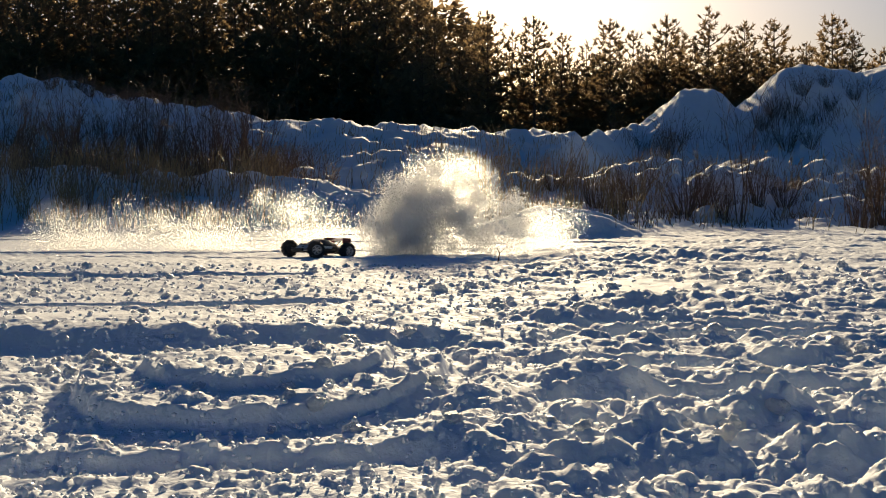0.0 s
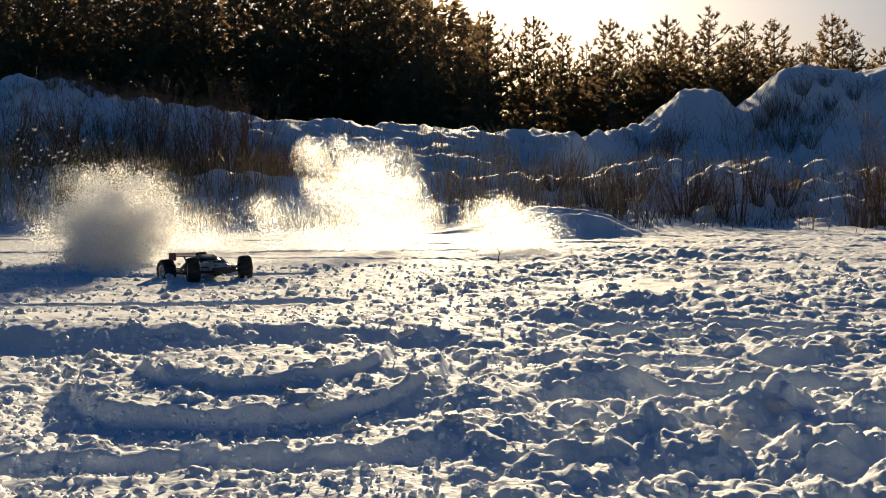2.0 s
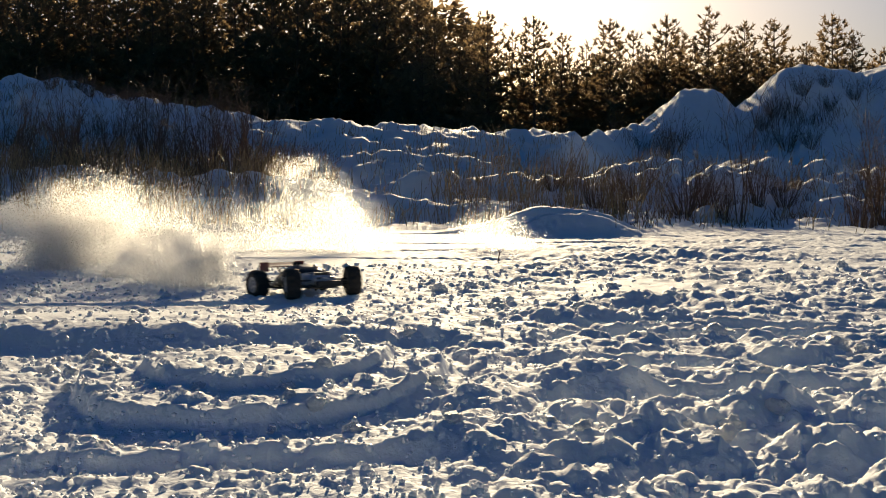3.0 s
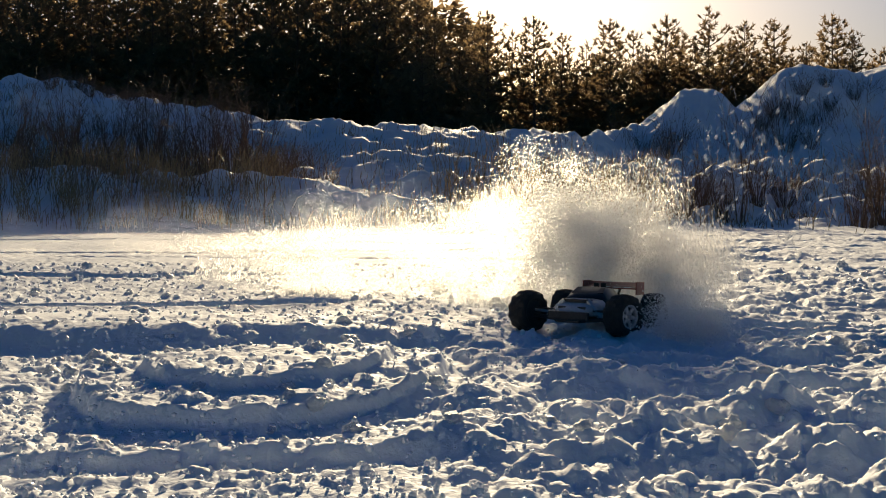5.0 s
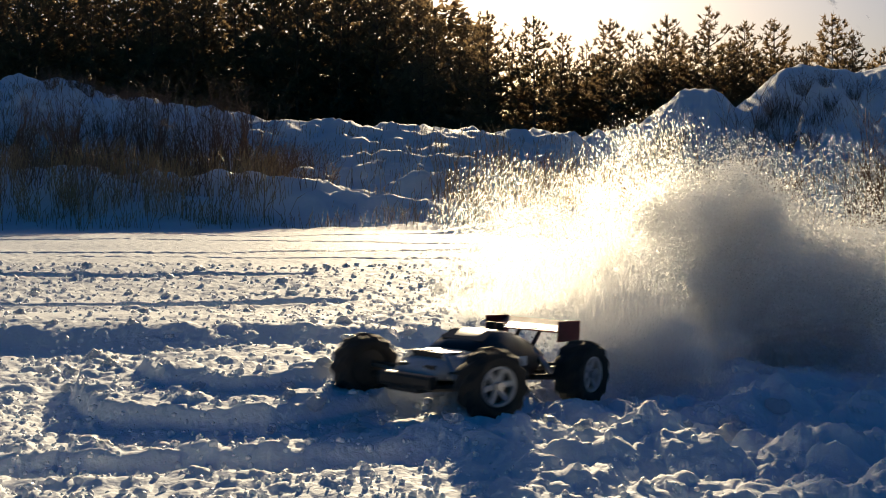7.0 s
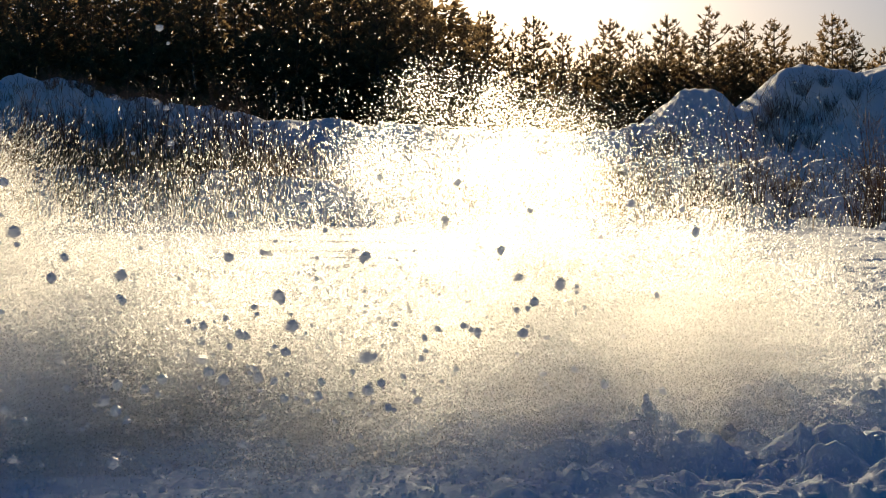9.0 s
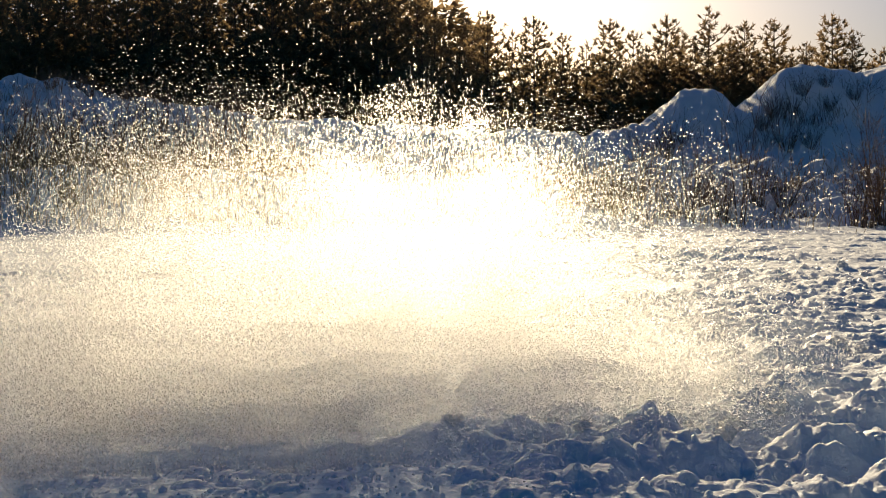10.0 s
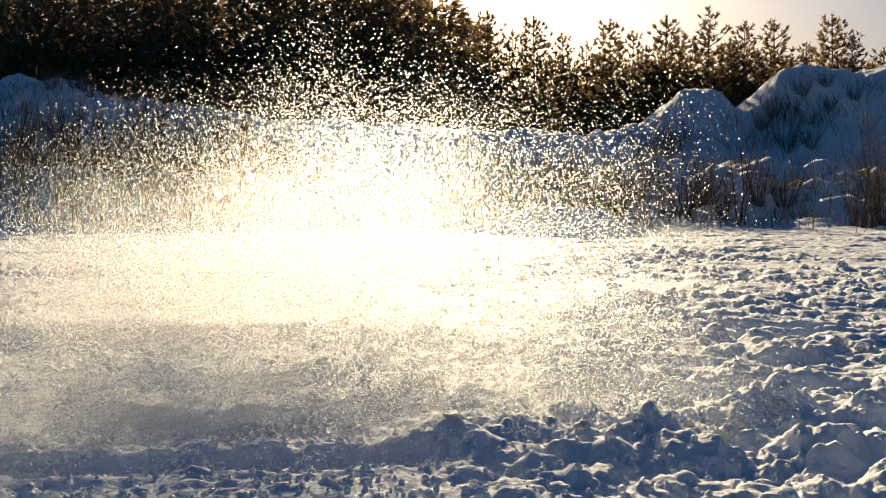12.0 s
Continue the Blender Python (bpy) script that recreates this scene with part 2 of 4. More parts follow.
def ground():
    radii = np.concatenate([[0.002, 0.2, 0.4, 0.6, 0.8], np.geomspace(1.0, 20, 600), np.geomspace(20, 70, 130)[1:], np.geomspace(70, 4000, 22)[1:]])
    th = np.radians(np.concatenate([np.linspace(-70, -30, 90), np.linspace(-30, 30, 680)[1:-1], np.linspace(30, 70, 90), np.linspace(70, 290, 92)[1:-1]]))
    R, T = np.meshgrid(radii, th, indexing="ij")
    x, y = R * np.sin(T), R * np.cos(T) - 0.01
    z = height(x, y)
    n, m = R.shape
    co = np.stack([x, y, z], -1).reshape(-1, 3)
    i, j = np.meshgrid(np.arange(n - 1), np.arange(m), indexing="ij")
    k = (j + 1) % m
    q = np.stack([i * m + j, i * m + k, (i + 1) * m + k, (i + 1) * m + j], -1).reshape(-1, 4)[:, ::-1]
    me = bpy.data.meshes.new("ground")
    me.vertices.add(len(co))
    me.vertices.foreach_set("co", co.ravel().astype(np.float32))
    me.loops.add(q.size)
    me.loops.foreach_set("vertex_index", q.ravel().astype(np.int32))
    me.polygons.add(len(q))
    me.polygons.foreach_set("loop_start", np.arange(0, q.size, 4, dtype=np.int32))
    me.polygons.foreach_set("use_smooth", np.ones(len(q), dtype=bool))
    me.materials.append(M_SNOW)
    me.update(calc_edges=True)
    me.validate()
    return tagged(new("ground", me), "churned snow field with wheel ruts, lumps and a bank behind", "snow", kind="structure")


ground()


def mean_ground(x, y, r=0.25):
    w = np.linspace(0, 2 * math.pi, 13)
    return float(np.mean(height(x + r * np.cos(w), y + r * np.sin(w))))


def on_ground(x, y):
    return float(height(np.array([float(x)]), np.array([float(y)]))[0])


# ---- pines behind the bank ----
def tube(vs, fs, a, b, ra, rb, seg=4):
    """Appends a tapered limb from a to b."""
    a, b = Vector(a), Vector(b)
    q = (b - a).to_track_quat("Z", "Y")
    k0 = len(vs)
    for p, r in ((a, ra), (b, rb)):
        for k in range(seg):
            w = 2 * math.pi * k / seg
            vs.append(tuple(p + q @ Vector((r * math.cos(w), r * math.sin(w), 0))))
    for k in range(seg):
        fs.append((k0 + k, k0 + (k + 1) % seg, k0 + seg + (k + 1) % seg, k0 + seg + k))


def pine(name, tall, spread, rng, bare=0.06, dense=1.0):
    """A pine: whorls of rising limbs with tufts of needles."""
    top = new(name)
    vs, fs = [], []
    lean = Vector((rng.uniform(-0.02, 0.02), rng.uniform(-0.02, 0.02), 1))
    segs = 6
    for k in range(segs):
        a, b = k / segs, (k + 1) / segs
        tube(vs, fs, lean * tall * a, lean * tall * b, 0.012 * tall * (1 - a) + 0.012, 0.012 * tall * (1 - b) + 0.01, 6)
    tv, tf = [], []

    def tuft(p, way, size, n):
        for _ in range(n):
            d = (way * 0.7 + Vector((rng.gauss(0, 0.6), rng.gauss(0, 0.6), rng.gauss(0.2, 0.5)))).normalized()
            s = d.cross(Vector((rng.gauss(0, 1), rng.gauss(0, 1), rng.gauss(0, 1)))).normalized() * size * rng.uniform(0.1, 0.18)
            e = p + d * size * rng.uniform(0.6, 1.2)
            k0 = len(tv)
            tv.extend([tuple(p - s), tuple(p + s), tuple(e)])
            tf.append((k0, k0 + 1, k0 + 2))

    z = bare * tall
    while z < tall * 0.97:
        f = z / tall
        reach = min(spread, 0.42 * tall * (1 - f) ** 0.75) * rng.uniform(0.6, 1.2) + 0.15
        n = rng.randint(4, 6)
        w0 = rng.uniform(0, 6.28)
        for k in range(n):
            w = w0 + k * 6.283 / n + rng.uniform(-0.35, 0.35)
            L = reach * rng.uniform(0.5, 1.15)
            up = 0.05 + 0.75 * f * f + rng.uniform(-0.15, 0.2)
            way = Vector((math.cos(w), math.sin(w), up)).normalized()
            a = lean * z
            mid = a + way * L * 0.6
            e = mid + (way + Vector((0, 0, 0.45))).normalized() * L * 0.4
            tube(vs, fs, a, mid, 0.012 + 0.012 * L, 0.01 + 0.004 * L, 3)
            tube(vs, fs, mid, e, 0.01 + 0.004 * L, 0.005, 3)
            steps = max(2, int(L / 0.24 * dense))
            for q in range(steps):
                g = 0.2 + 0.8 * (q + rng.random()) / steps
                p = a.lerp(mid, g / 0.6) if g < 0.6 else mid.lerp(e, (g - 0.6) / 0.4)
                side = Vector((-way.y, way.x, 0)) * rng.uniform(-1, 1) * 0.35 * L * (1.15 - g)
                tuft(p + side, (way + side).normalized(), 0.27 + 0.055 * tall * (1 - f), 7)
            tuft(e, (way + Vector((0, 0, 0.7))).normalized(), 0.3, 8)
        z += tall * rng.uniform(0.05, 0.075) * (1.1 - 0.4 * f)
    tuft(lean * (tall - 0.3), Vector((0, 0, 1)), 0.4, 8)
    tuft(lean * tall, Vector((0, 0, 1)), 0.3, 5)
    t = new("trunk", mesh_from("trunk", vs, fs, M_BARK))
    c = new("crown", mesh_from("crown", tv, tf, M_NEEDLE))
    t.parent = c.parent = top
    return tagged(top, "dark green snow-free pine standing behind the bank", "tree", "pines behind the bank")


rng = random.Random(11)
TALL = (10.0, 9.5, 10.5, 14.0, 14.0)
PINES = [pine("pine_tree", h, s, rng, b, d) for h, s, b, d in
         zip(TALL, (2.3, 2.7, 2.1, 3.4, 3.0), (0.04, 0.04, 0.05, 0.05, 0.1), (0.8, 0.8, 0.75, 0.65, 0.65))]
first = [True] * len(PINES)


def plant(k, x, y, top_z, turn):
    """Plants a pine so that its tip reaches top_z."""
    tall = TALL[k]
    z = on_ground(x, y) - 0.1
    s = (top_z - z) / tall
    m = pose(x, y, z, 0, 0, turn)
    if first[k]:
        first[k] = False
        ob = PINES[k]
        ob.matrix_basis = m
    else:
        ob = copy_thing(PINES[k], m)
    ob.scale = (max(s, 0.85),) * 2 + (s,)
    return ob


def height_at(y_angle, d):
    return 0.45 + y_angle * d


# front row: tips along the skyline, given as slopes seen from the tripod (sideways, upwards)
for k, (u, v) in enumerate(((0.048, 0.200), (0.072, 0.182), (0.097, 0.196), (0.123, 0.178), (0.150, 0.170), (0.176, 0.193), (0.197, 0.180), (0.213, 0.165),
                            (0.230, 0.195), (0.251, 0.180), (0.277, 0.205), (0.296, 0.172), (0.313, 0.190), (0.330, 0.160), (0.349, 0.192), (0.366, 0.156),
                            (0.379, 0.168), (0.409, 0.198), (0.428, 0.178), (0.445, 0.150), (0.460, 0.164), (0.48, 0.17), (0.51, 0.18))):
    d = 75 + 2.5 * math.sin(k * 2.3)
    plant((2, 0, 1, 2, 0, 1)[k % 6], u * d, d, height_at(v, d), rng.uniform(0, 360))
# further rows fill the dark lower half
for k in range(40):
    d = rng.uniform(79, 88)
    u = -0.04 + 0.58 * (k % 20) / 19 + rng.uniform(-0.014, 0.014)
    plant(rng.choice((0, 1)), u * d, d, height_at(rng.uniform(0.13, 0.168), d), rng.uniform(0, 360))
# taller wood on the other side of the clearing
for row in range(3):
    for k in range(17):
        d = 93 + 6 * row + rng.uniform(-1.5, 1.5)
        u = -0.60 + 0.60 * k / 16 + rng.uniform(-0.015, 0.015) + 0.018 * (row % 2)
        v = 0.241 - 0.04 * float(sstep(-0.08, 0.0, u))
        plant(rng.choice((3, 4)), u * d, d, height_at(v + rng.uniform(-0.02, 0.006), d), rng.uniform(0, 360))


# ---- bushes, saplings and dry grass on the rough land ----
def bush(name, tall, wide, stems, rng, label, upright=0.8):
    vs, fs = [], []
    for _ in range(stems):
        w, r = rng.uniform(0, 6.283), wide * 0.25 * rng.random()
        p = Vector((r * math.cos(w), r * math.sin(w), -0.15))
        way = Vector((math.cos(w) * (1 - upright), math.sin(w) * (1 - upright), 0.6 + rng.random() * 0.4))
        L = tall * rng.uniform(0.5, 1.05)
        rad = 0.006 + 0.004 * L
        n = 5
        for k in range(n):
            q = p + way.normalized() * L / n
            tube(vs, fs, p, q, rad * (1 - k / n) + 0.003, rad * (1 - (k + 1) / n) + 0.002, 3)
            for _b in range(2 if k else 0):
                d = (way + Vector((rng.gauss(0, 0.6), rng.gauss(0, 0.6), rng.gauss(0, 0.2)))).normalized()
                e = q + d * L * rng.uniform(0.1, 0.25)
                tube(vs, fs, q, e, 0.005, 0.002, 3)
                e2 = q.lerp(e, 0.5) + (d + Vector((rng.gauss(0, 0.7), rng.gauss(0, 0.7), 0.2))).normalized() * L * 0.1
                tube(vs, fs, q.lerp(e, 0.5), e2, 0.0035, 0.002, 3)
            p = q
            way = way + Vector((rng.gauss(0, 0.1), rng.gauss(0, 0.1), 0.05))
    ob = new(name, mesh_from(name, vs, fs, M_TWIG))
    return tagged(ob, label, "bush", "bushes on the rough land")


rng = random.Random(5)
BUSH = [bush("bush", 2.2, 1.0, 34, rng, "bare brown twiggy bush in the snow"), bush("bush", 1.5, 1.2, 40, rng, "low bare brown bush in the snow", 0.6),
        bush("bush", 3.2, 0.5, 5, rng, "tall thin bare bush in the snow", 0.92)]
used = [False] * 3


def put_bush(k, x, y, s, turn):
    m = pose(x, y, on_ground(x, y), 0, 0, turn)
    ob = BUSH[k] if not used[k] else copy_thing(BUSH[k], m)
    used[k] = True
    ob.matrix_basis = m
    ob.scale = (s, s, s)


for (u, d, k, s) in ((-0.395, 24, 0, 1.0), (-0.375, 25, 1, 1.1), (-0.345, 24.5, 0, 0.9), (-0.31, 26, 0, 1.1), (-0.285, 25, 0, 1.15), (-0.26, 24, 1, 1.2),
                     (-0.245, 25.5, 0, 1.2), (-0.22, 25, 0, 1.1), (-0.20, 24, 0, 1.0), (-0.43, 23, 2, 0.8), (-0.46, 24, 1, 1.4), (-0.17, 23, 1, 0.8),
                     (0.255, 20, 1, 0.9), (0.275, 20.5, 0, 0.6), (0.295, 19.5, 0, 0.55), (0.312, 19.3, 2, 0.85), (0.33, 20, 0, 0.55), (0.36, 21, 1, 0.6),
                     (0.447, 17.8, 2, 0.8), (0.455, 18.2, 2, 0.75), (0.438, 18.6, 0, 0.7), (0.465, 18, 0, 0.9), (0.20, 21, 1, 0.7), (0.14, 20, 2, 0.45),
                     (0.165, 19.5, 1, 0.6), (0.115, 22, 1, 0.6), (0.185, 19, 0, 0.5), (-0.13, 22, 1, 0.7), (0.24, 27, 1, 0.8), (0.36, 27, 1, 0.6),
                     (0.385, 27, 1, 0.5), (-0.37, 19, 2, 0.4),
                     (0.365, 29, 1, 0.4), (0.375, 29.5, 1, 0.5), (0.40, 30, 1, 0.4), (0.405, 29, 1, 0.35), (0.345, 29, 1, 0.5), (0.335, 28.5, 1, 0.4), (0.43, 29.5, 1, 0.4),
                     (-0.37, 30.5, 1, 0.4), (-0.385, 30.5, 1, 0.4), (-0.33, 30.5, 1, 0.35), (-0.35, 30.7, 1, 0.3), (-0.41, 30, 1, 0.5), (-0.29, 30.6, 1, 0.3)):
    far = 1.55 if u > 0.2 and d > 26 else 1.0
    put_bush(k, u * d * far, d * far, s * far, rng.uniform(0, 360))


def grass():
    """Dry stalks that stand out of the snow, in tufts."""
    rng = random.Random(8)
    vs, fs = [], []
    spots = []
    for _ in range(420):
        d = rng.uniform(17.0, 28)
        spots.append((rng.uniform(-0.5, 0.5) * d, d, rng.uniform(0.25, 0.6), rng.randint(3, 9)))
    for _ in range(150):
        d = rng.uniform(18.5, 24)
        spots.append((rng.uniform(-0.48, -0.17) * d, d, rng.uniform(0.5, 0.95), rng.randint(8, 16)))
    for _ in range(90):
        d = rng.uniform(18, 23)
        spots.append((rng.uniform(0.0, 0.24) * d, d, rng.uniform(0.6, 1.3), rng.randint(4, 9)))
    for _ in range(260):
        d = rng.uniform(25.5, 31)
        spots.append((rng.uniform(-0.48, 0.48) * d, d, rng.uniform(0.15, 0.4), rng.randint(3, 10)))
    stalks = [(x + rng.gauss(0, 0.18), y + rng.gauss(0, 0.18), tall) for x, y, tall, n in spots for _ in range(n)]
    feet = height(np.array([q[0] for q in stalks]), np.array([q[1] for q in stalks]))
    for (px, py, tall), pz in zip(stalks, feet):
        a = Vector((px, py, float(pz) - 0.03))
        L = tall * rng.uniform(0.5, 1.1)
        way = Vector((rng.gauss(0, 0.18), rng.gauss(0, 0.18), 1)).normalized()
        b = a + way * L * 0.7
        c = b + (way + Vector((rng.gauss(0.15, 0.3), rng.gauss(0, 0.3), -0.1))).normalized() * L * 0.35
        tube(vs, fs, a, b, 0.006, 0.005, 3)
        tube(vs, fs, b, c, 0.009, 0.003, 3)
    return tagged(new("dry_grass", mesh_from("dry_grass", vs, fs, M_STRAW)), "dry yellow grass stalks standing out of the snow", "grass", kind="stuff")


grass()


def heather():
    """Dark brown stalks of last year's weeds on the rough land and in patches on the bank."""
    rng = random.Random(18)
    spots = []
    for _ in range(170):
        d = rng.uniform(17.2, 26.5)
        spots.append((rng.uniform(0.10, 0.50) * d, d, rng.uniform(0.12, 0.4), rng.randint(3, 8), 0.22))
    for _ in range(190):
        d = rng.uniform(19.5, 26)
        spots.append((rng.uniform(-0.52, -0.14) * d, d, rng.uniform(0.3, 1.0), rng.randint(4, 9), 0.25))
    for u, d, w, tall, n in ((0.345, 29, 0.7, 0.55, 130), (0.362, 28.4, 0.6, 0.5, 110), (0.335, 27.6, 0.8, 0.5, 90), (0.385, 28.2, 0.5, 0.4, 60), (0.41, 28.8, 0.4, 0.4, 60),
                             (0.235, 27.5, 0.9, 0.5, 120), (0.215, 28.5, 0.6, 0.4, 60), (-0.455, 27, 0.9, 0.5, 130), (-0.43, 28, 0.8, 0.4, 90), (-0.385, 26.5, 0.8, 0.7, 120),
                             (-0.37, 31, 0.6, 0.4, 90), (-0.335, 31.2, 0.7, 0.35, 90), (-0.30, 31.2, 0.5, 0.3, 60), (-0.46, 30, 0.8, 0.3, 60), (0.44, 30, 0.6, 0.4, 50)):
        far = 1.55 if u > 0.2 else 1.0
        spots.append((u * d * far, d * far, tall * far, n, w * far))
    stalks = [(x + rng.gauss(0, w), y + rng.gauss(0, w * 0.7), tall) for x, y, tall, n, w in spots for _ in range(n)]
    feet = height(np.array([q[0] for q in stalks]), np.array([q[1] for q in stalks]))
    vs, fs = [], []
    for (px, py, tall), pz in zip(stalks, feet):
        a = Vector((px, py, float(pz) - 0.04))
        way = Vector((rng.gauss(0, 0.3), rng.gauss(0, 0.3), 1)).normalized()
        b = a + way * tall * rng.uniform(0.5, 1.15)
        tube(vs, fs, a, b, 0.009, 0.004, 3)
        e = a.lerp(b, 0.55)
        tube(vs, fs, e, e + Vector((rng.gauss(0, 0.5), rng.gauss(0, 0.3), 0.7)) * tall * 0.4, 0.006, 0.003, 3)
    return tagged(new("heather", mesh_from("heather", vs, fs, M_TWIG)), "dark brown withered weeds standing in the snow", "weeds", kind="stuff")


heather()


def far_woods():
    """The depth of the forest behind the tall pines: a mass of boughs that lets no sky through."""
    rng = random.Random(28)
    vs, fs = [], []
    for _ in range(26000):
        d = rng.uniform(112, 126)
        x = rng.uniform(-0.66, 0.05) * d
        top = 0.45 + d * (0.25 - 0.10 * float(np.clip((x / d + 0.10) / 0.26, 0, 1))) + 1.2 * math.sin(x * 1.1) + 0.8 * math.sin(x * 2.7 + d)
        p = Vector((x, d, top * rng.random() ** 0.8))
        way = Vector((rng.gauss(0, 1), rng.gauss(0, 0.6), rng.gauss(-0.1, 0.6))).normalized() * rng.uniform(0.7, 1.5)
        off = way.cross(Vector((rng.gauss(0, 1), rng.gauss(0, 1), rng.gauss(0, 1)))).normalized() * rng.uniform(0.2, 0.45)
        k = len(vs)
        vs.extend([tuple(p - off), tuple(p + off), tuple(p + way)])
        fs.append((k, k + 1, k + 2))
    return tagged(new("far_woods", mesh_from("far_woods", vs, fs, M_NEEDLE)), "dense dark green pine forest further back", "forest", kind="stuff")


far_woods()


# ---- loose clumps of snow lying on the field ----
def clump_mesh(seed):
    bm = bmesh.new()
    bmesh.ops.create_icosphere(bm, subdivisions=3, radius=1.0)
    for v in bm.verts:
        p = v.co * 1.3 + Vector((seed * 7.1, 0, 0))
        v.co = v.co * (1 + 0.45 * noise.noise(p) + 0.25 * noise.noise(p * 2.6) + 0.1 * noise.noise(p * 6))
        v.co.z *= 0.75
    return finish("snow_clump", bm, M_CLOD, True)


CLUMPS = [clump_mesh(k) for k in range(5)]
rng = random.Random(21)


def put_clump(x, y, r, k):
    ob = new("snow_clump", CLUMPS[k % 5])
    ob.matrix_basis = pose(x, y, on_ground(x, y) + 0.15 * r, rng.uniform(-20, 20), rng.uniform(-20, 20), rng.uniform(0, 360))
    ob.scale = (r, r, r)
    tagged(ob, "loose lump of white snow lying on the field", "snow clump", "loose clumps of snow")


for k, (x, y, r) in enumerate(((-0.80, 3.85, 0.03), (-0.27, 2.75, 0.05), (-0.18, 1.88, 0.032), (0.73, 2.06, 0.035), (-0.02, 5.1, 0.06), (0.95, 3.3, 0.05),
                               (1.25, 3.0, 0.05), (-1.05, 2.85, 0.03), (-0.95, 5.6, 0.05), (-0.35, 3.35, 0.04), (0.55, 3.9, 0.05), (0.25, 4.4, 0.05))):
    put_clump(x, y, 0.75 * r, k)
for k in range(110):
    d = rng.uniform(1.6, 7.0)
    put_clump(rng.uniform(-0.45, 0.48) * d, d, rng.uniform(0.008, 0.026) * (0.6 + d * 0.14), k)


def snow_crumbs():
    """Crumbs of broken crust strewn over the driven field, too many to count."""
    g = np.random.default_rng(61)
    n = 6500
    d = 1.35 * (7.0 / 1.35) ** g.random(n)
    x = g.uniform(-0.5, 0.5, n) * d
    keep = g.random(n) > np.maximum(0.7 * smooth_zone(x, d), 0.6 * sstep(0.0, 0.3, x / d))
    x, d = x[keep], d[keep]
    n = len(x)
    bm = bmesh.new()
    bmesh.ops.create_icosphere(bm, subdivisions=1, radius=1.0)
    ball = np.array([v.co[:] for v in bm.verts])
    tri = np.array([[v.index for v in f.verts] for f in bm.faces])
    bm.free()
    r = (0.003 + 0.0085 * g.random(n) ** 3) * (0.5 + 0.2 * d)
    m = len(ball)
    co = ball[None] * g.uniform(0.75, 1.2, (n, m, 1)) * (r[:, None] * g.uniform(0.7, 1.3, (n, 3)))[:, None, :]
    co = co + np.stack([x, d, height(x, d) + 0.25 * r], -1)[:, None, :]
    fa = tri[None] + (m * np.arange(n))[:, None, None]
    me = mesh_from("snow_crumbs", co.reshape(-1, 3).tolist(), fa.reshape(-1, 3).tolist(), M_CLOD, True)
    return tagged(new("snow_crumbs", me), "small crumbs of broken snow crust strewn over the field", "snow crumbs", kind="stuff")


snow_crumbs()


# ---- a few dry twigs sticking out of the field ----
def twig(x, y, tall, seed):
    g = random.Random(seed)
    vs, fs = [], []
    a = Vector((0, 0, -0.03))
    b = Vector((g.gauss(0, 0.15), g.gauss(0, 0.1), 0.6)) * tall
    c = b + Vector((g.gauss(0, 0.3), g.gauss(0, 0.1), 0.4)) * tall
    tube(vs, fs, a, b, 0.006, 0.004, 5)
    tube(vs, fs, b, c, 0.004, 0.002, 5)
    tube(vs, fs, b, b + Vector((g.choice((-1, 1)) * 0.3, 0.0, 0.25)) * tall, 0.003, 0.0015, 5)
    ob = new("twig", mesh_from("twig", vs, fs, M_TWIG))
    ob.location = (x, y, on_ground(x, y))
    tagged(ob, "thin brown dry twig sticking out of the snow", "twig", "twigs in the field")


for k, (x, y, tall) in enumerate(((0.43, 7.5, 0.12), (6.6, 15.2, 0.3), (6.9, 15.6, 0.25), (2.55, 14.0, 0.2), (3.1, 15.0, 0.3), (2.9, 15.4, 0.35), (2.2, 15.6, 0.25))):
    twig(x, y, tall, k)


# ---- the radio-controlled truck ----
WR, WW, WS = 0.082, 0.085, 0.9


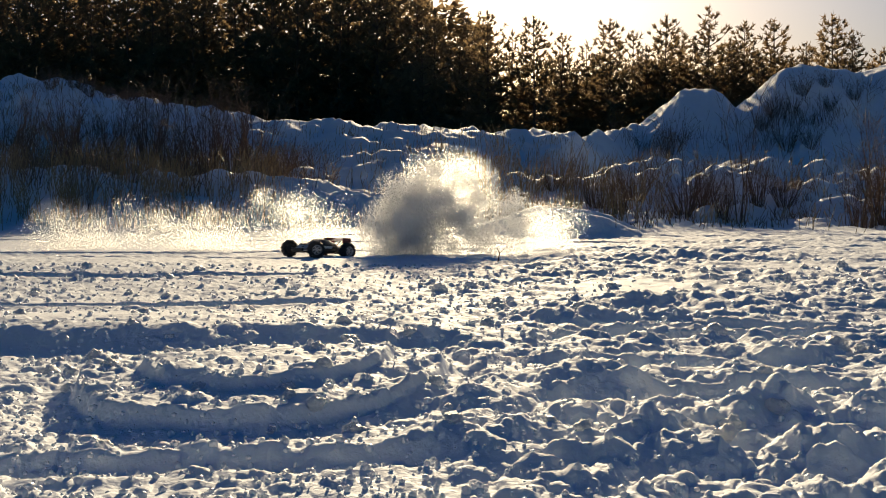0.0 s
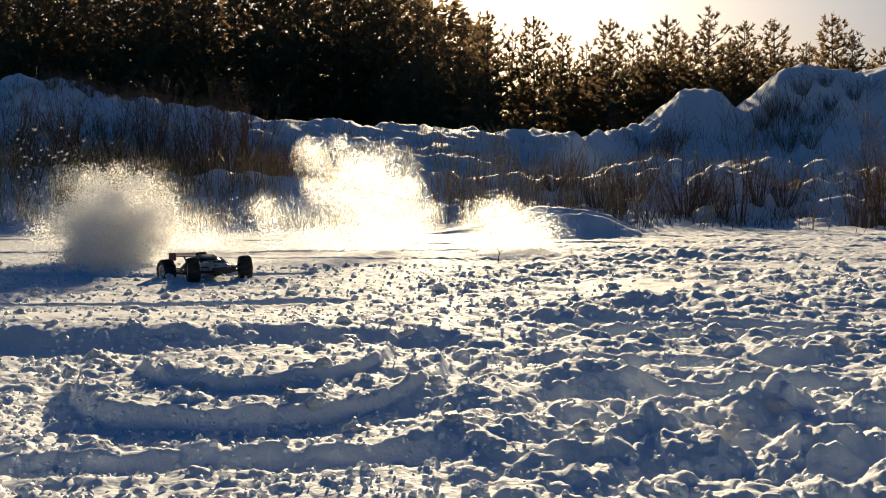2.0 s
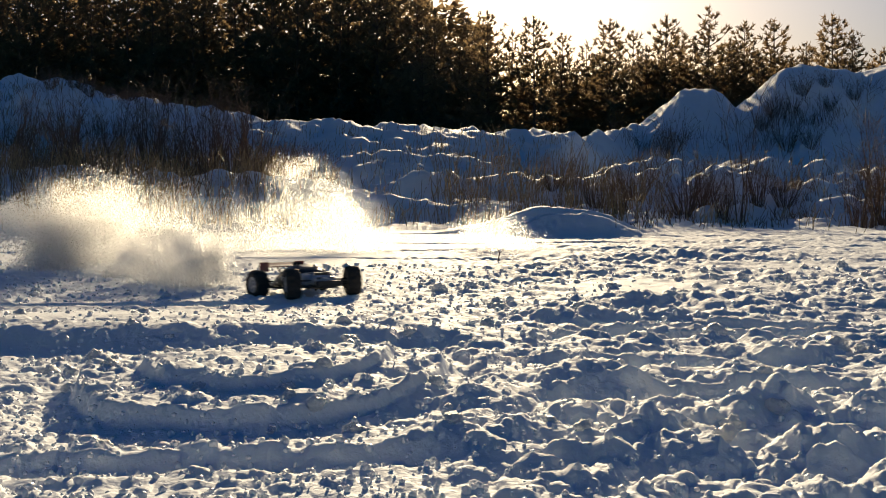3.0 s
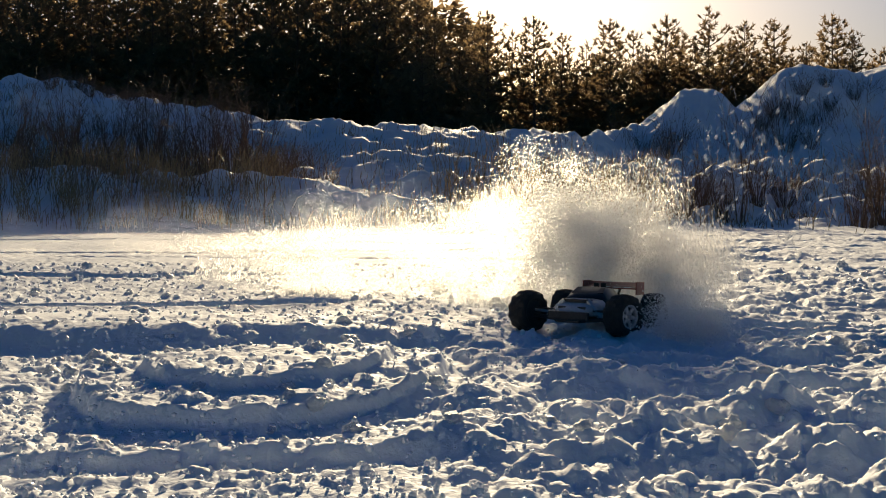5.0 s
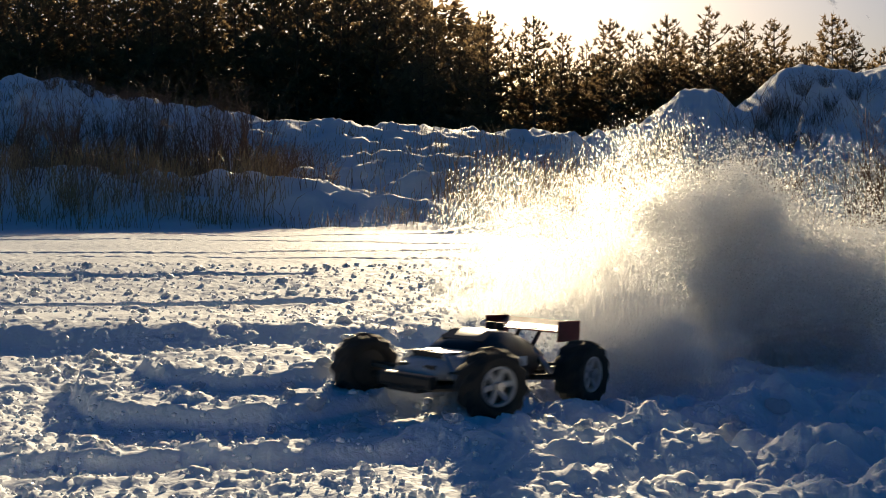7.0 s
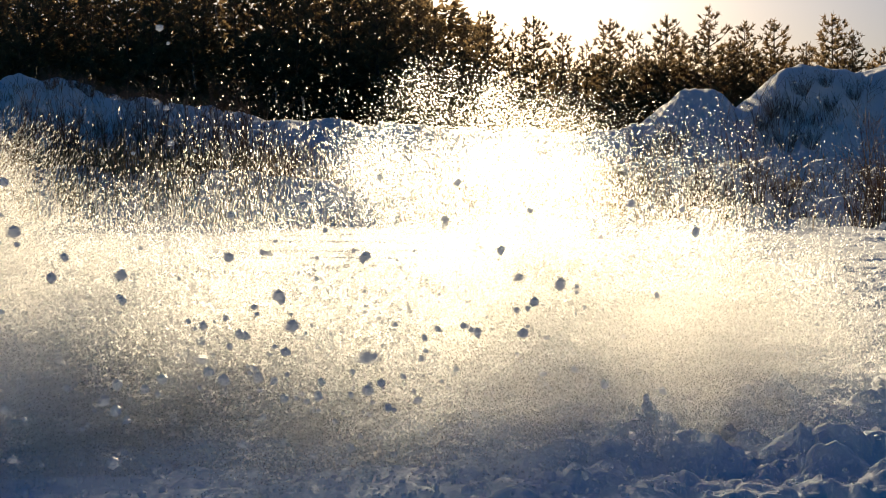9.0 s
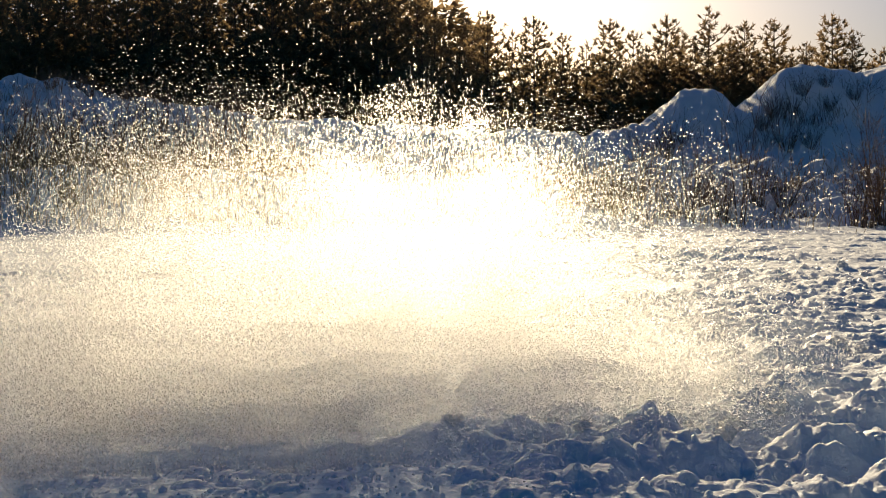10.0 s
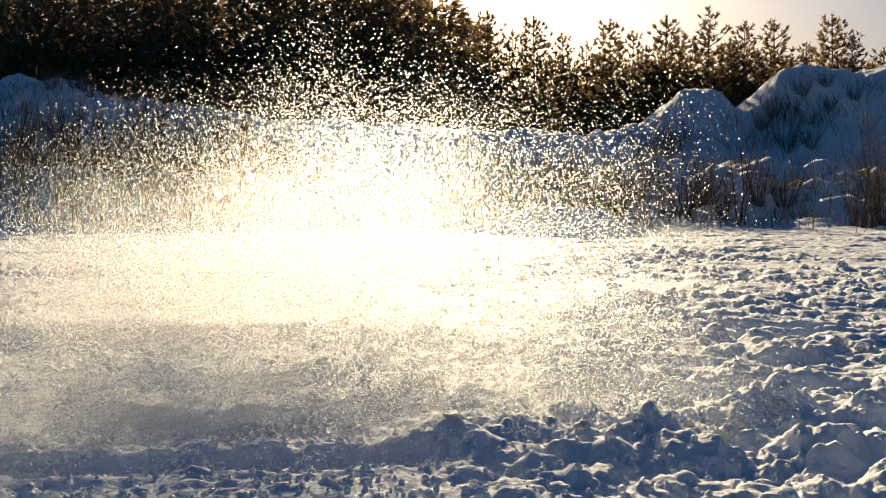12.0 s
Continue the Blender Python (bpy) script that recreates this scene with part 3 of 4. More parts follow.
def wheel(car, x, y, side):
    hub = new("wheel")
    hub.parent = car
    hub.location = (x, y, WR * WS)
    hub.scale = (WS, WS, WS)
    bm = bmesh.new()
    w = WW / 2
    lathe(bm, [(0.046, -w * 0.8), (0.056, -w * 0.98), (0.066, -w), (0.0725, -w * 0.9), (WR - 0.004, -w * 0.45), (WR - 0.003, 0), (WR - 0.004, w * 0.45),
               (0.0725, w * 0.9), (0.066, w), (0.056, w * 0.98), (0.046, w * 0.8)], 48)
    for v in bm.verts:
        r = math.hypot(v.co.x, v.co.z)
        k = int(round(math.atan2(v.co.z, v.co.x) / (2 * math.pi) * 48)) + (2 if v.co.y > 0.001 else 0)
        if r > 0.071 and k % 4 < 2:
            v.co.x, v.co.z = v.co.x * (r + 0.007) / r, v.co.z * (r + 0.007) / r
    ty = new("tyre", finish("tyre", bm, M_RUBBER))
    ty.parent = hub
    bm = bmesh.new()
    lathe(bm, [(0.0465, side * w * 0.36), (0.0465, side * w * 0.8), (0.043, side * w * 0.86), (0.040, side * w * 0.8), (0.040, side * w * 0.36)], 32)
    rm = new("rim", finish("rim", bm, M_RIM, True))
    rm.parent = hub
    bm = bmesh.new()
    for k in range(6):
        m = Matrix.Rotation(2 * math.pi * k / 6, 4, 'Y')
        box(bm, 0.025, side * w * 0.55, 0, 0.036, 0.008, 0.013, 0.002, m)
    sp = new("spokes", finish("spokes", bm, M_RIM))
    sp.parent = hub
    bm = bmesh.new()
    rod(bm, (0, side * w * 0.3, 0), (0, side * w * 0.9, 0), 0.011, 6)
    nt = new("hub_nut", finish("hub_nut", bm, M_METAL))
    nt.parent = hub
    bm = bmesh.new()
    rod(bm, (0, -side * w * 0.7, 0), (0, side * w * 0.35, 0), 0.0455, 28)
    di = new("wheel_disc", finish("wheel_disc", bm, M_PLASTIC))
    di.parent = hub
    return hub


def loft(bm, rows):
    """Skins closed cross sections, each a list of (x, y, z)."""
    rings = [[bm.verts.new(p) for p in r] for r in rows]
    for a, b in zip(rings, rings[1:]):
        n = len(a)
        for k in range(n):
            bm.faces.new((a[k], a[(k + 1) % n], b[(k + 1) % n], b[k]))
    bm.faces.new(rings[0][::-1])
    bm.faces.new(rings[-1])


def section(x, wb, zb, wm, zm, wt, zt):
    return [(x, -wb, zb), (x, -wm, zm), (x, -wt, zt), (x, -wt * 0.5, zt + 0.004), (x, wt * 0.5, zt + 0.004), (x, wt, zt), (x, wm, zm), (x, wb, zb)]


def truck():
    car = new("radio_controlled_truck")
    tagged(car, "black and silver radio-controlled off-road truck with red rear wing", "toy truck")
    bm = bmesh.new()
    box(bm, 0, 0, 0.052, 0.40, 0.085, 0.012, 0.004)
    box(bm, -0.05, 0.03, 0.075, 0.16, 0.045, 0.04, 0.006)
    box(bm, -0.03, -0.035, 0.075, 0.14, 0.04, 0.04, 0.006)
    part("chassis", bm, M_PLASTIC, car)
    bm = bmesh.new()
    loft(bm, [section(-0.205, 0.05, 0.085, 0.055, 0.105, 0.035, 0.118), section(-0.13, 0.075, 0.065, 0.082, 0.105, 0.052, 0.142),
              section(-0.06, 0.085, 0.06, 0.092, 0.105, 0.058, 0.162), section(0.01, 0.085, 0.06, 0.092, 0.105, 0.058, 0.165),
              section(0.055, 0.085, 0.06, 0.09, 0.105, 0.066, 0.142), section(0.09, 0.08, 0.062, 0.085, 0.105, 0.07, 0.122)])
    body = part("body_shell", bm, M_SHELL, car, "glossy black body shell with cabin", True)
    bm = bmesh.new()
    loft(bm, [section(0.0905, 0.082, 0.062, 0.087, 0.105, 0.072, 0.1225), section(0.15, 0.075, 0.066, 0.08, 0.1, 0.066, 0.114),
              section(0.2, 0.062, 0.072, 0.066, 0.088, 0.054, 0.1), section(0.218, 0.05, 0.074, 0.054, 0.082, 0.044, 0.088)])
    part("hood", bm, M_SILVER, car, "silver and white front hood", True)
    bm = bmesh.new()
    loft(bm, [[(0.013, -0.053, 0.1665), (0.013, 0.053, 0.1665), (0.013, 0.053, 0.162), (0.013, -0.053, 0.162)],
              [(0.054, -0.06, 0.147), (0.054, 0.06, 0.147), (0.054, 0.06, 0.141), (0.054, -0.06, 0.141)]])
    part("windscreen", bm, M_PLASTIC, body)
    for s in (-1, 1):
        bm = bmesh.new()
        box(bm, 0.198, s * 0.036, 0.0925, 0.03, 0.03, 0.016, 0.004)
        part("headlight", bm, M_SHELL, car, "dark headlight sticker")
        bm = bmesh.new()
        box(bm, 0.12, s * 0.035, 0.1215, 0.06, 0.018, 0.006, 0.001, None)
        part("hood_stripe", bm, M_SHELL, car)
        bm = bmesh.new()
        box(bm, -0.03, s * 0.0925, 0.1, 0.09, 0.004, 0.022, 0.001)
        part("side_sticker", bm, M_WHITE, car, "white sticker on the side")
    bm = bmesh.new()
    box(bm, 0.238, 0, 0.068, 0.026, 0.15, 0.03, 0.008)
    box(bm, 0.222, 0, 0.05, 0.06, 0.09, 0.012, 0.004)
    part("front_bumper", bm, M_PLASTIC, car)
    bm = bmesh.new()
    box(bm, -0.222, 0, 0.06, 0.03, 0.11, 0.025, 0.006)
    part("rear_bumper", bm, M_PLASTIC, car)
    # air filter knobs on the cabin roof
    for s in (-0.014, 0.014):
        bm = bmesh.new()
        rod(bm, (-0.075, s, 0.155), (-0.075, s, 0.182), 0.010, 12)
        part("roof_knob", bm, M_RUBBER, car)
    # rear wing on two struts
    bm = bmesh.new()
    loft(bm, [[(-0.275 + dx, -0.105, 0.160 + dz), (-0.275 + dx, 0.105, 0.160 + dz), (-0.275 + dx, 0.105, 0.164 + dz), (-0.275 + dx, -0.105, 0.164 + dz)]
              for dx, dz in ((0, 0.022), (0.03, 0.010), (0.065, 0.002), (0.085, 0.0))])
    wing = part("rear_wing", bm, M_RED, car, "dark red rear wing with white slots")
    for s in (-1, 1):
        bm = bmesh.new()
        box(bm, -0.232, s * 0.107, 0.164, 0.1, 0.004, 0.05, 0.0015)
        part("end_plate", bm, M_RED, wing)
        bm = bmesh.new()
        rod(bm, (-0.17, s * 0.03, 0.1), (-0.225, s * 0.03, 0.162), 0.005, 8)
        part("wing_strut", bm, M_PLASTIC, car)
    for k in range(4):
        bm = bmesh.new()
        box(bm, -0.205, -0.066 + 0.044 * k, 0.1655, 0.008, 0.03, 0.004, 0.001)
        part("wing_slot", bm, M_WHITE, wing, "white slot mark")
    # arms, dampers and towers
    for fx in (0.18, -0.18):
        bm = bmesh.new()
        box(bm, fx * 0.93, 0, 0.1, 0.006, 0.1, 0.05, 0.002)
        part("shock_tower", bm, M_PLASTIC, car)
        for s in (-1, 1):
            bm = bmesh.new()
            rod(bm, (fx - 0.02, s * 0.035, 0.05), (fx, s * 0.15, 0.062), 0.007, 8)
            rod(bm, (fx + 0.02, s * 0.035, 0.05), (fx, s * 0.15, 0.062), 0.007, 8)
            rod(bm, (fx, s * 0.04, 0.085), (fx, s * 0.15, 0.088), 0.004, 8)
            part("suspension_arm", bm, M_PLASTIC, car)
            bm = bmesh.new()
            rod(bm, (fx, s * 0.03, 0.07), (fx, s * 0.155, WR), 0.005, 8)
            part("axle", bm, M_METAL, car)
            bm = bmesh.new()
            rod(bm, (fx * 0.93, s * 0.045, 0.12), (fx, s * 0.1, 0.06), 0.009, 10)
            rod(bm, (fx * 0.93, s * 0.045, 0.12), (fx, s * 0.1, 0.06), 0.004, 10)
            part("damper", bm, M_METAL, car, "steel spring damper")
    wheels = [wheel(car, fx, s * 0.178, s) for fx in (0.18, -0.18) for s in (-1, 1)]
    return car, wheels


CAR, WHEELS = truck()


# ---- spray of snow: clusters of grains, each cluster one rigid piece ----
def grains_mesh(p, size, g, mat):
    """One small flake at each of the places p."""
    n = len(p)
    a = g.normal(0, 1, (n, 3))
    a /= np.linalg.norm(a, axis=1)[:, None]
    b = np.cross(a, g.normal(0, 1, (n, 3)))
    b /= np.linalg.norm(b, axis=1)[:, None]
    w = size * g.uniform(0.6, 1.3, n)[:, None]
    co = np.stack([p + a * w * 0.6, p - a * w * 0.3 + b * w * 0.5, p - a * w * 0.3 - b * w * 0.5], 1).reshape(-1, 3)
    me = bpy.data.meshes.new("snow_spray")
    me.vertices.add(3 * n)
    me.vertices.foreach_set("co", co.ravel().astype(np.float32))
    me.loops.add(3 * n)
    me.loops.foreach_set("vertex_index", np.arange(3 * n, dtype=np.int32))
    me.polygons.add(n)
    me.polygons.foreach_set("loop_start", np.arange(0, 3 * n, 3, dtype=np.int32))
    me.materials.append(mat)
    me.update(calc_edges=True)
    return me


def mist_mesh(n, size, seed, lumps, mat):
    """A billow of fine snow: grains gathered in uneven lumps that thin out at the rim."""
    g = np.random.default_rng(seed)
    c = g.normal(0, 0.36, (lumps, 3))
    s = g.uniform(0.1, 0.3, lumps)
    k = g.integers(0, lumps, n)
    p = c[k] + g.normal(0, 1, (n, 3)) * s[k][:, None]
    r = np.linalg.norm(p, axis=1)
    p = p * np.where(r > 1.05, g.uniform(0.3, 1, n) / np.maximum(r, 1e-6), 1)[:, None]
    return grains_mesh(p, size, g, mat)


DENSE = [mist_mesh(25000, 0.0215, 400 + k, 11, M_CLOT) for k in range(4)]
FINE = [mist_mesh(18000, 0.0106, 300 + k, 16, M_DUST) for k in range(4)]
VEIL = [mist_mesh(13000, 0.0062, 500 + k, 26, M_HAZE) for k in range(3)]
FAR_DENSE = [mist_mesh(12000, 0.030, 600 + k, 12, M_CLOT) for k in range(3)]
FAR_FINE = [mist_mesh(8000, 0.0158, 650 + k, 16, M_DUST) for k in range(3)]
PUFFS = []


def puff(te, x, y, peak, r, rise=0.5, life=3.0, drift=(-0.12, 0.0), kind=None):
    """One cluster thrown up at te seconds at (x, y); its middle reaches peak, drifts with the air and settles."""
    k = len(PUFFS)
    kind = kind or DENSE
    ob = new("snow_spray", kind[k % len(kind)])
    ob.scale = (r, r, r)
    tagged(ob, "thin haze of drifting snow dust in the sun" if kind is VEIL else "white cloud of powder snow thrown up by the wheels", "snow spray", "clouds of snow spray", "stuff")
    PUFFS.append((ob, te, x, y, peak, r, rise, life, drift, (k * 77) % 360))


def scatter(n, t0, t1, a, b, seed, peak=(0.2, 0.6), r=(0.3, 0.4), spread=0.2, **kw):
    """Clusters thrown up one after another along a line from a to b."""
    g = random.Random(seed)
    for k in range(n):
        f = (k + g.random()) / n
        puff(t0 + (t1 - t0) * f, a[0] + (b[0] - a[0]) * f + g.gauss(0, spread), a[1] + (b[1] - a[1]) * f + g.gauss(0, spread * 0.7),
             g.uniform(*peak), g.uniform(*r), **kw)


# far turn, and the haze it leaves
scatter(9, -1.2, -0.1, (0.70, 9.0), (-0.75, 8.7), 1, (0.25, 0.68), (0.38, 0.48), 0.1, rise=0.8, life=2.3, drift=(-0.25, 0.05), kind=FAR_DENSE)
scatter(8, -1.6, 0.2, (0.75, 9.5), (-0.7, 9.3), 21, (0.35, 0.85), (0.42, 0.52), 0.15, rise=1.5, life=4.8, drift=(-0.28, 0.05), kind=FAR_FINE)
scatter(5, -1.2, 0.2, (1.3, 9.3), (0.4, 9.2), 22, (0.02, 0.2), (0.42, 0.5), 0.12, rise=1.2, life=5.0, drift=(-0.05, 0.02), kind=FAR_FINE)
scatter(8, -2.5, -0.9, (-4.4, 10.2), (-1.2, 9.8), 2, (-0.1, 0.15), (0.5, 0.62), 0.2, rise=0.8, life=8.5, drift=(-0.05, 0.05), kind=FAR_FINE)
# the second turn, further round
scatter(10, 0.75, 2.1, (-2.15, 7.5), (-2.3, 6.3), 3, (0.12, 0.42), (0.31, 0.41), 0.12, rise=0.4, life=2.3, drift=(-0.35, 0.08), kind=FAR_DENSE)
scatter(9, 0.8, 2.3, (-2.2, 7.8), (-2.4, 6.6), 34, (0.25, 0.5), (0.36, 0.44), 0.15, rise=0.6, life=3.0, drift=(-0.25, 0.08), kind=FAR_FINE)
scatter(8, 2.0, 3.4, (-1.95, 6.1), (-0.75, 4.95), 4, (0.0, 0.16), (0.24, 0.31), 0.07, rise=0.4, life=1.9, drift=(-0.25, 0.1), kind=FAR_DENSE)
scatter(7, 1.9, 3.4, (-2.3, 6.5), (-1.0, 5.4), 35, (0.12, 0.3), (0.36, 0.44), 0.1, rise=0.5, life=2.4, drift=(-0.2, 0.1), kind=FAR_FINE)
scatter(10, 0.8, 3.2, (-3.6, 9.0), (0.2, 9.0), 5, (0.1, 0.35), (0.6, 0.75), 0.2, rise=0.9, life=6.5, drift=(-0.08, 0.0), kind=VEIL)
# crossing over and coming closer: fresh billows at the wheels, lit powder drifting off behind them
scatter(6, 3.0, 4.2, (-0.6, 4.95), (0.6, 4.3), 6, (0.05, 0.28), (0.26, 0.34), 0.08, rise=0.4, life=1.3, drift=(-0.2, 0.05), kind=DENSE)
scatter(9, 3.4, 4.6, (-0.7, 5.2), (0.5, 4.6), 36, (-0.05, 0.15), (0.34, 0.42), 0.12, rise=0.6, life=2.2, drift=(-0.3, 0.05), kind=FINE)
scatter(10, 4.15, 5.25, (0.75, 4.25), (0.98, 3.75), 7, (0.1, 0.44), (0.3, 0.38), 0.1, rise=0.4, life=1.3, drift=(-0.1, 0.05), kind=DENSE)
scatter(10, 4.2, 5.4, (0.55, 4.5), (0.6, 4.1), 37, (0.2, 0.46), (0.32, 0.4), 0.15, rise=0.5, life=2.0, drift=(-0.3, 0.05), kind=FINE)
scatter(9, 5.1, 6.35, (0.98, 3.65), (0.92, 2.98), 17, (0.1, 0.46), (0.29, 0.37), 0.13, rise=0.4, life=1.35, drift=(-0.02, 0.05), kind=DENSE)
scatter(8, 5.1, 6.5, (0.8, 4.0), (0.5, 3.4), 38, (0.25, 0.58), (0.3, 0.38), 0.16, rise=0.5, life=2.0, drift=(-0.22, 0.05), kind=FINE)
scatter(10, 6.1, 7.25, (0.98, 2.95), (0.42, 2.5), 8, (0.06, 0.42), (0.25, 0.33), 0.12, rise=0.4, life=1.5, drift=(0.06, 0.05), kind=DENSE)
scatter(11, 6.2, 7.4, (0.95, 3.3), (0.1, 2.85), 39, (0.3, 0.66), (0.28, 0.36), 0.12, rise=0.5, life=2.4, drift=(-0.08, 0.05), kind=FINE)
scatter(4, 5.8, 7.0, (1.3, 2.9), (1.0, 2.5), 33, (0.0, 0.2), (0.22, 0.28), 0.08, rise=0.4, life=1.8, drift=(0.1, 0.0), kind=DENSE)
scatter(3, 6.8, 7.2, (-0.14, 2.3), (-0.3, 2.15), 40, (0.0, 0.1), (0.15, 0.2), 0.03, rise=0.25, life=1.2, drift=(-0.1, 0.05), kind=FINE)
scatter(5, 4.3, 5.6, (0.80, 3.32), (0.86, 2.8), 31, (0.0, 0.14), (0.2, 0.24), 0.04, rise=0.3, life=1.2, drift=(0.05, 0.0), kind=DENSE)
scatter(4, 5.6, 7.1, (0.8, 2.85), (0.36, 2.32), 32, (-0.02, 0.1), (0.16, 0.2), 0.04, rise=0.3, life=1.2, drift=(0.08, 0.03), kind=DENSE)
scatter(6, 6.2, 7.3, (1.25, 3.0), (0.8, 2.7), 44, (0.15, 0.42), (0.27, 0.33), 0.1, rise=0.45, life=1.8, drift=(0.12, 0.0), kind=DENSE)
# the pass right in front
scatter(7, 7.2, 8.5, (0.6, 2.2), (-0.9, 1.95), 9, (0.0, 0.2), (0.22, 0.28), 0.07, rise=0.4, life=1.7, drift=(0.0, 0.06), kind=DENSE)
scatter(6, 8.2, 8.75, (-0.1, 1.85), (-0.95, 1.75), 42, (-0.08, 0.06), (0.24, 0.3), 0.05, rise=0.35, life=1.7, drift=(0.0, 0.05), kind=DENSE)
scatter(10, 7.1, 8.7, (0.85, 2.15), (-1.0, 1.85), 29, (0.04, 0.28), (0.28, 0.36), 0.1, rise=0.45, life=3.4, drift=(-0.02, 0.06), kind=FINE)
scatter(10, 7.5, 8.9, (0.65, 1.8), (-0.8, 1.55), 41, (0.0, 0.14), (0.26, 0.32), 0.06, rise=0.5, life=2.7, drift=(-0.02, 0.08), kind=FINE)
scatter(5, 8.3, 8.7, (-0.78, 2.1), (-1.0, 2.0), 19, (0.32, 0.58), (0.22, 0.27), 0.05, rise=0.35, life=1.5, drift=(-0.2, 0.0), kind=FINE)
scatter(6, 7.0, 8.0, (1.15, 2.8), (0.25, 2.7), 23, (0.12, 0.42), (0.34, 0.42), 0.1, rise=0.6, life=3.6, drift=(-0.06, 0.04), kind=FINE)
scatter(4, 7.5, 8.3, (0.35, 2.75), (0.05, 2.65), 24, (0.4, 0.55), (0.3, 0.36), 0.08, rise=0.8, life=4.4, drift=(-0.08, 0.04), kind=FINE)
scatter(7, 7.0, 7.8, (1.15, 2.5), (0.65, 2.2), 49, (0.08, 0.34), (0.3, 0.38), 0.07, rise=0.5, life=3.4, drift=(-0.06, 0.05), kind=FINE)
scatter(7, 7.9, 8.7, (-0.4, 2.3), (-1.15, 2.2), 50, (0.08, 0.3), (0.28, 0.34), 0.06, rise=0.5, life=2.7, drift=(-0.04, 0.05), kind=FINE)
# haze that hangs over the field afterwards
scatter(10, 8.5, 10.1, (-1.0, 2.6), (0.5, 2.4), 47, (0.25, 0.6), (0.45, 0.55), 0.12, rise=0.9, life=7.0, drift=(-0.06, 0.03), kind=VEIL)
scatter(5, 6.2, 7.2, (1.35, 3.3), (0.8, 3.0), 48, (0.15, 0.36), (0.28, 0.34), 0.08, rise=0.5, life=2.2, drift=(0.05, 0.03), kind=FINE)
scatter(20, 8.0, 9.6, (0.75, 1.9), (-0.95, 1.55), 45, (-0.02, 0.14), (0.3, 0.38), 0.07, rise=0.7, life=6.5, drift=(-0.05, 0.05), kind=VEIL)
scatter(3, 8.2, 9.8, (0.5, 2.3), (-1.2, 2.1), 46, (0.02, 0.2), (0.34, 0.42), 0.1, rise=0.7, life=3.0, drift=(-0.05, 0.02), kind=FINE)
scatter(12, 6.9, 8.6, (1.0, 3.2), (-1.1, 2.7), 11, (0.1, 0.45), (0.5, 0.6), 0.25, rise=0.9, life=8.0, drift=(-0.08, 0.05), kind=VEIL)
scatter(12, 8.2, 10.0, (-1.2, 3.4), (0.4, 2.9), 12, (0.15, 0.55), (0.5, 0.62), 0.25, rise=1.4, life=8.0, drift=(-0.08, 0.05), kind=VEIL)
scatter(18, 8.1, 9.9, (0.6, 2.15), (-0.95, 1.8), 14, (0.04, 0.22), (0.36, 0.46), 0.1, rise=0.7, life=7.5, drift=(-0.03, 0.02), kind=VEIL)


# ---- lumps of crust that fly out of the spray ----
def shards_mesh(n, seed):
    g = random.Random(seed)
    bm = bmesh.new()
    for _ in range(n):
        r = bmesh.ops.create_icosphere(bm, subdivisions=1, radius=g.choice((0.005, 0.006, 0.008, 0.011, 0.017)))
        at = Vector((g.gauss(0, 0.42), g.gauss(0, 0.3), g.gauss(0, 0.4)))
        k = g.uniform(0.5, 1.3)
        for v in r["verts"]:
            v.co = Vector((v.co.x * k, v.co.y, v.co.z)) * g.uniform(0.7, 1.2) + at
    return finish("flying_crumbs", bm, M_CLOD)


SHARDS = [shards_mesh(130, 40 + k) for k in range(4)]
FLIGHTS = []
rng = random.Random(33)


def crumbs(te, x, y, vx, vz, r):
    ob = new("flying_crumbs", SHARDS[len(FLIGHTS) % 4])
    ob.scale = (r, r, r)
    tagged(ob, "small lumps of snow crust flying through the air", "snow crumbs", "flying crumbs of snow", "stuff")
    FLIGHTS.append((ob, te, x, y, vx, vz, r, rng.uniform(0, 360)))


for te, x, y, vx, vz, r in ((1.0, -2.3, 8.0, -0.8, 4.2, 0.6), (1.5, -2.6, 7.6, -0.8, 4.0, 0.6), (2.1, -2.9, 7.2, -0.6, 4.2, 0.6), (4.3, 0.9, 4.2, 0.5, 3.9, 0.5), (4.7, 1.0, 4.0, 0.6, 3.8, 0.5),
                            (5.1, 1.1, 3.7, 0.6, 3.9, 0.5), (5.4, 1.1, 3.5, 0.7, 3.8, 0.5), (5.8, 1.0, 3.3, 0.7, 3.9, 0.5), (6.2, 1.0, 3.0, 0.8, 3.8, 0.45),
                            (6.5, 0.8, 2.8, 0.8, 3.7, 0.45), (6.9, 0.6, 2.6, 0.7, 3.6, 0.45), (7.3, 0.3, 2.3, 0.5, 3.4, 0.4), (8.0, -0.3, 2.0, 0.3, 3.5, 0.4),
                            (8.4, -0.6, 2.0, 0.2, 3.5, 0.4), (8.6, -0.55, 1.5, 0.2, 2.9, 0.35), (8.75, -0.1, 1.55, 0.2, 2.6, 0.35), (8.7, -0.55, 1.44, 0.15, 3.1, 0.5), (8.7, -0.22, 1.42, 0.1, 3.0, 0.5),
                            (8.72, 0.08, 1.44, 0.1, 2.9, 0.48), (9.15, -0.5, 1.44, 0.1, 3.0, 0.5), (9.15, -0.15, 1.42, 0.1, 2.9, 0.45), (9.18, 0.12, 1.45, 0.1, 2.8, 0.4)):
    crumbs(te, x, y, vx, vz, r)


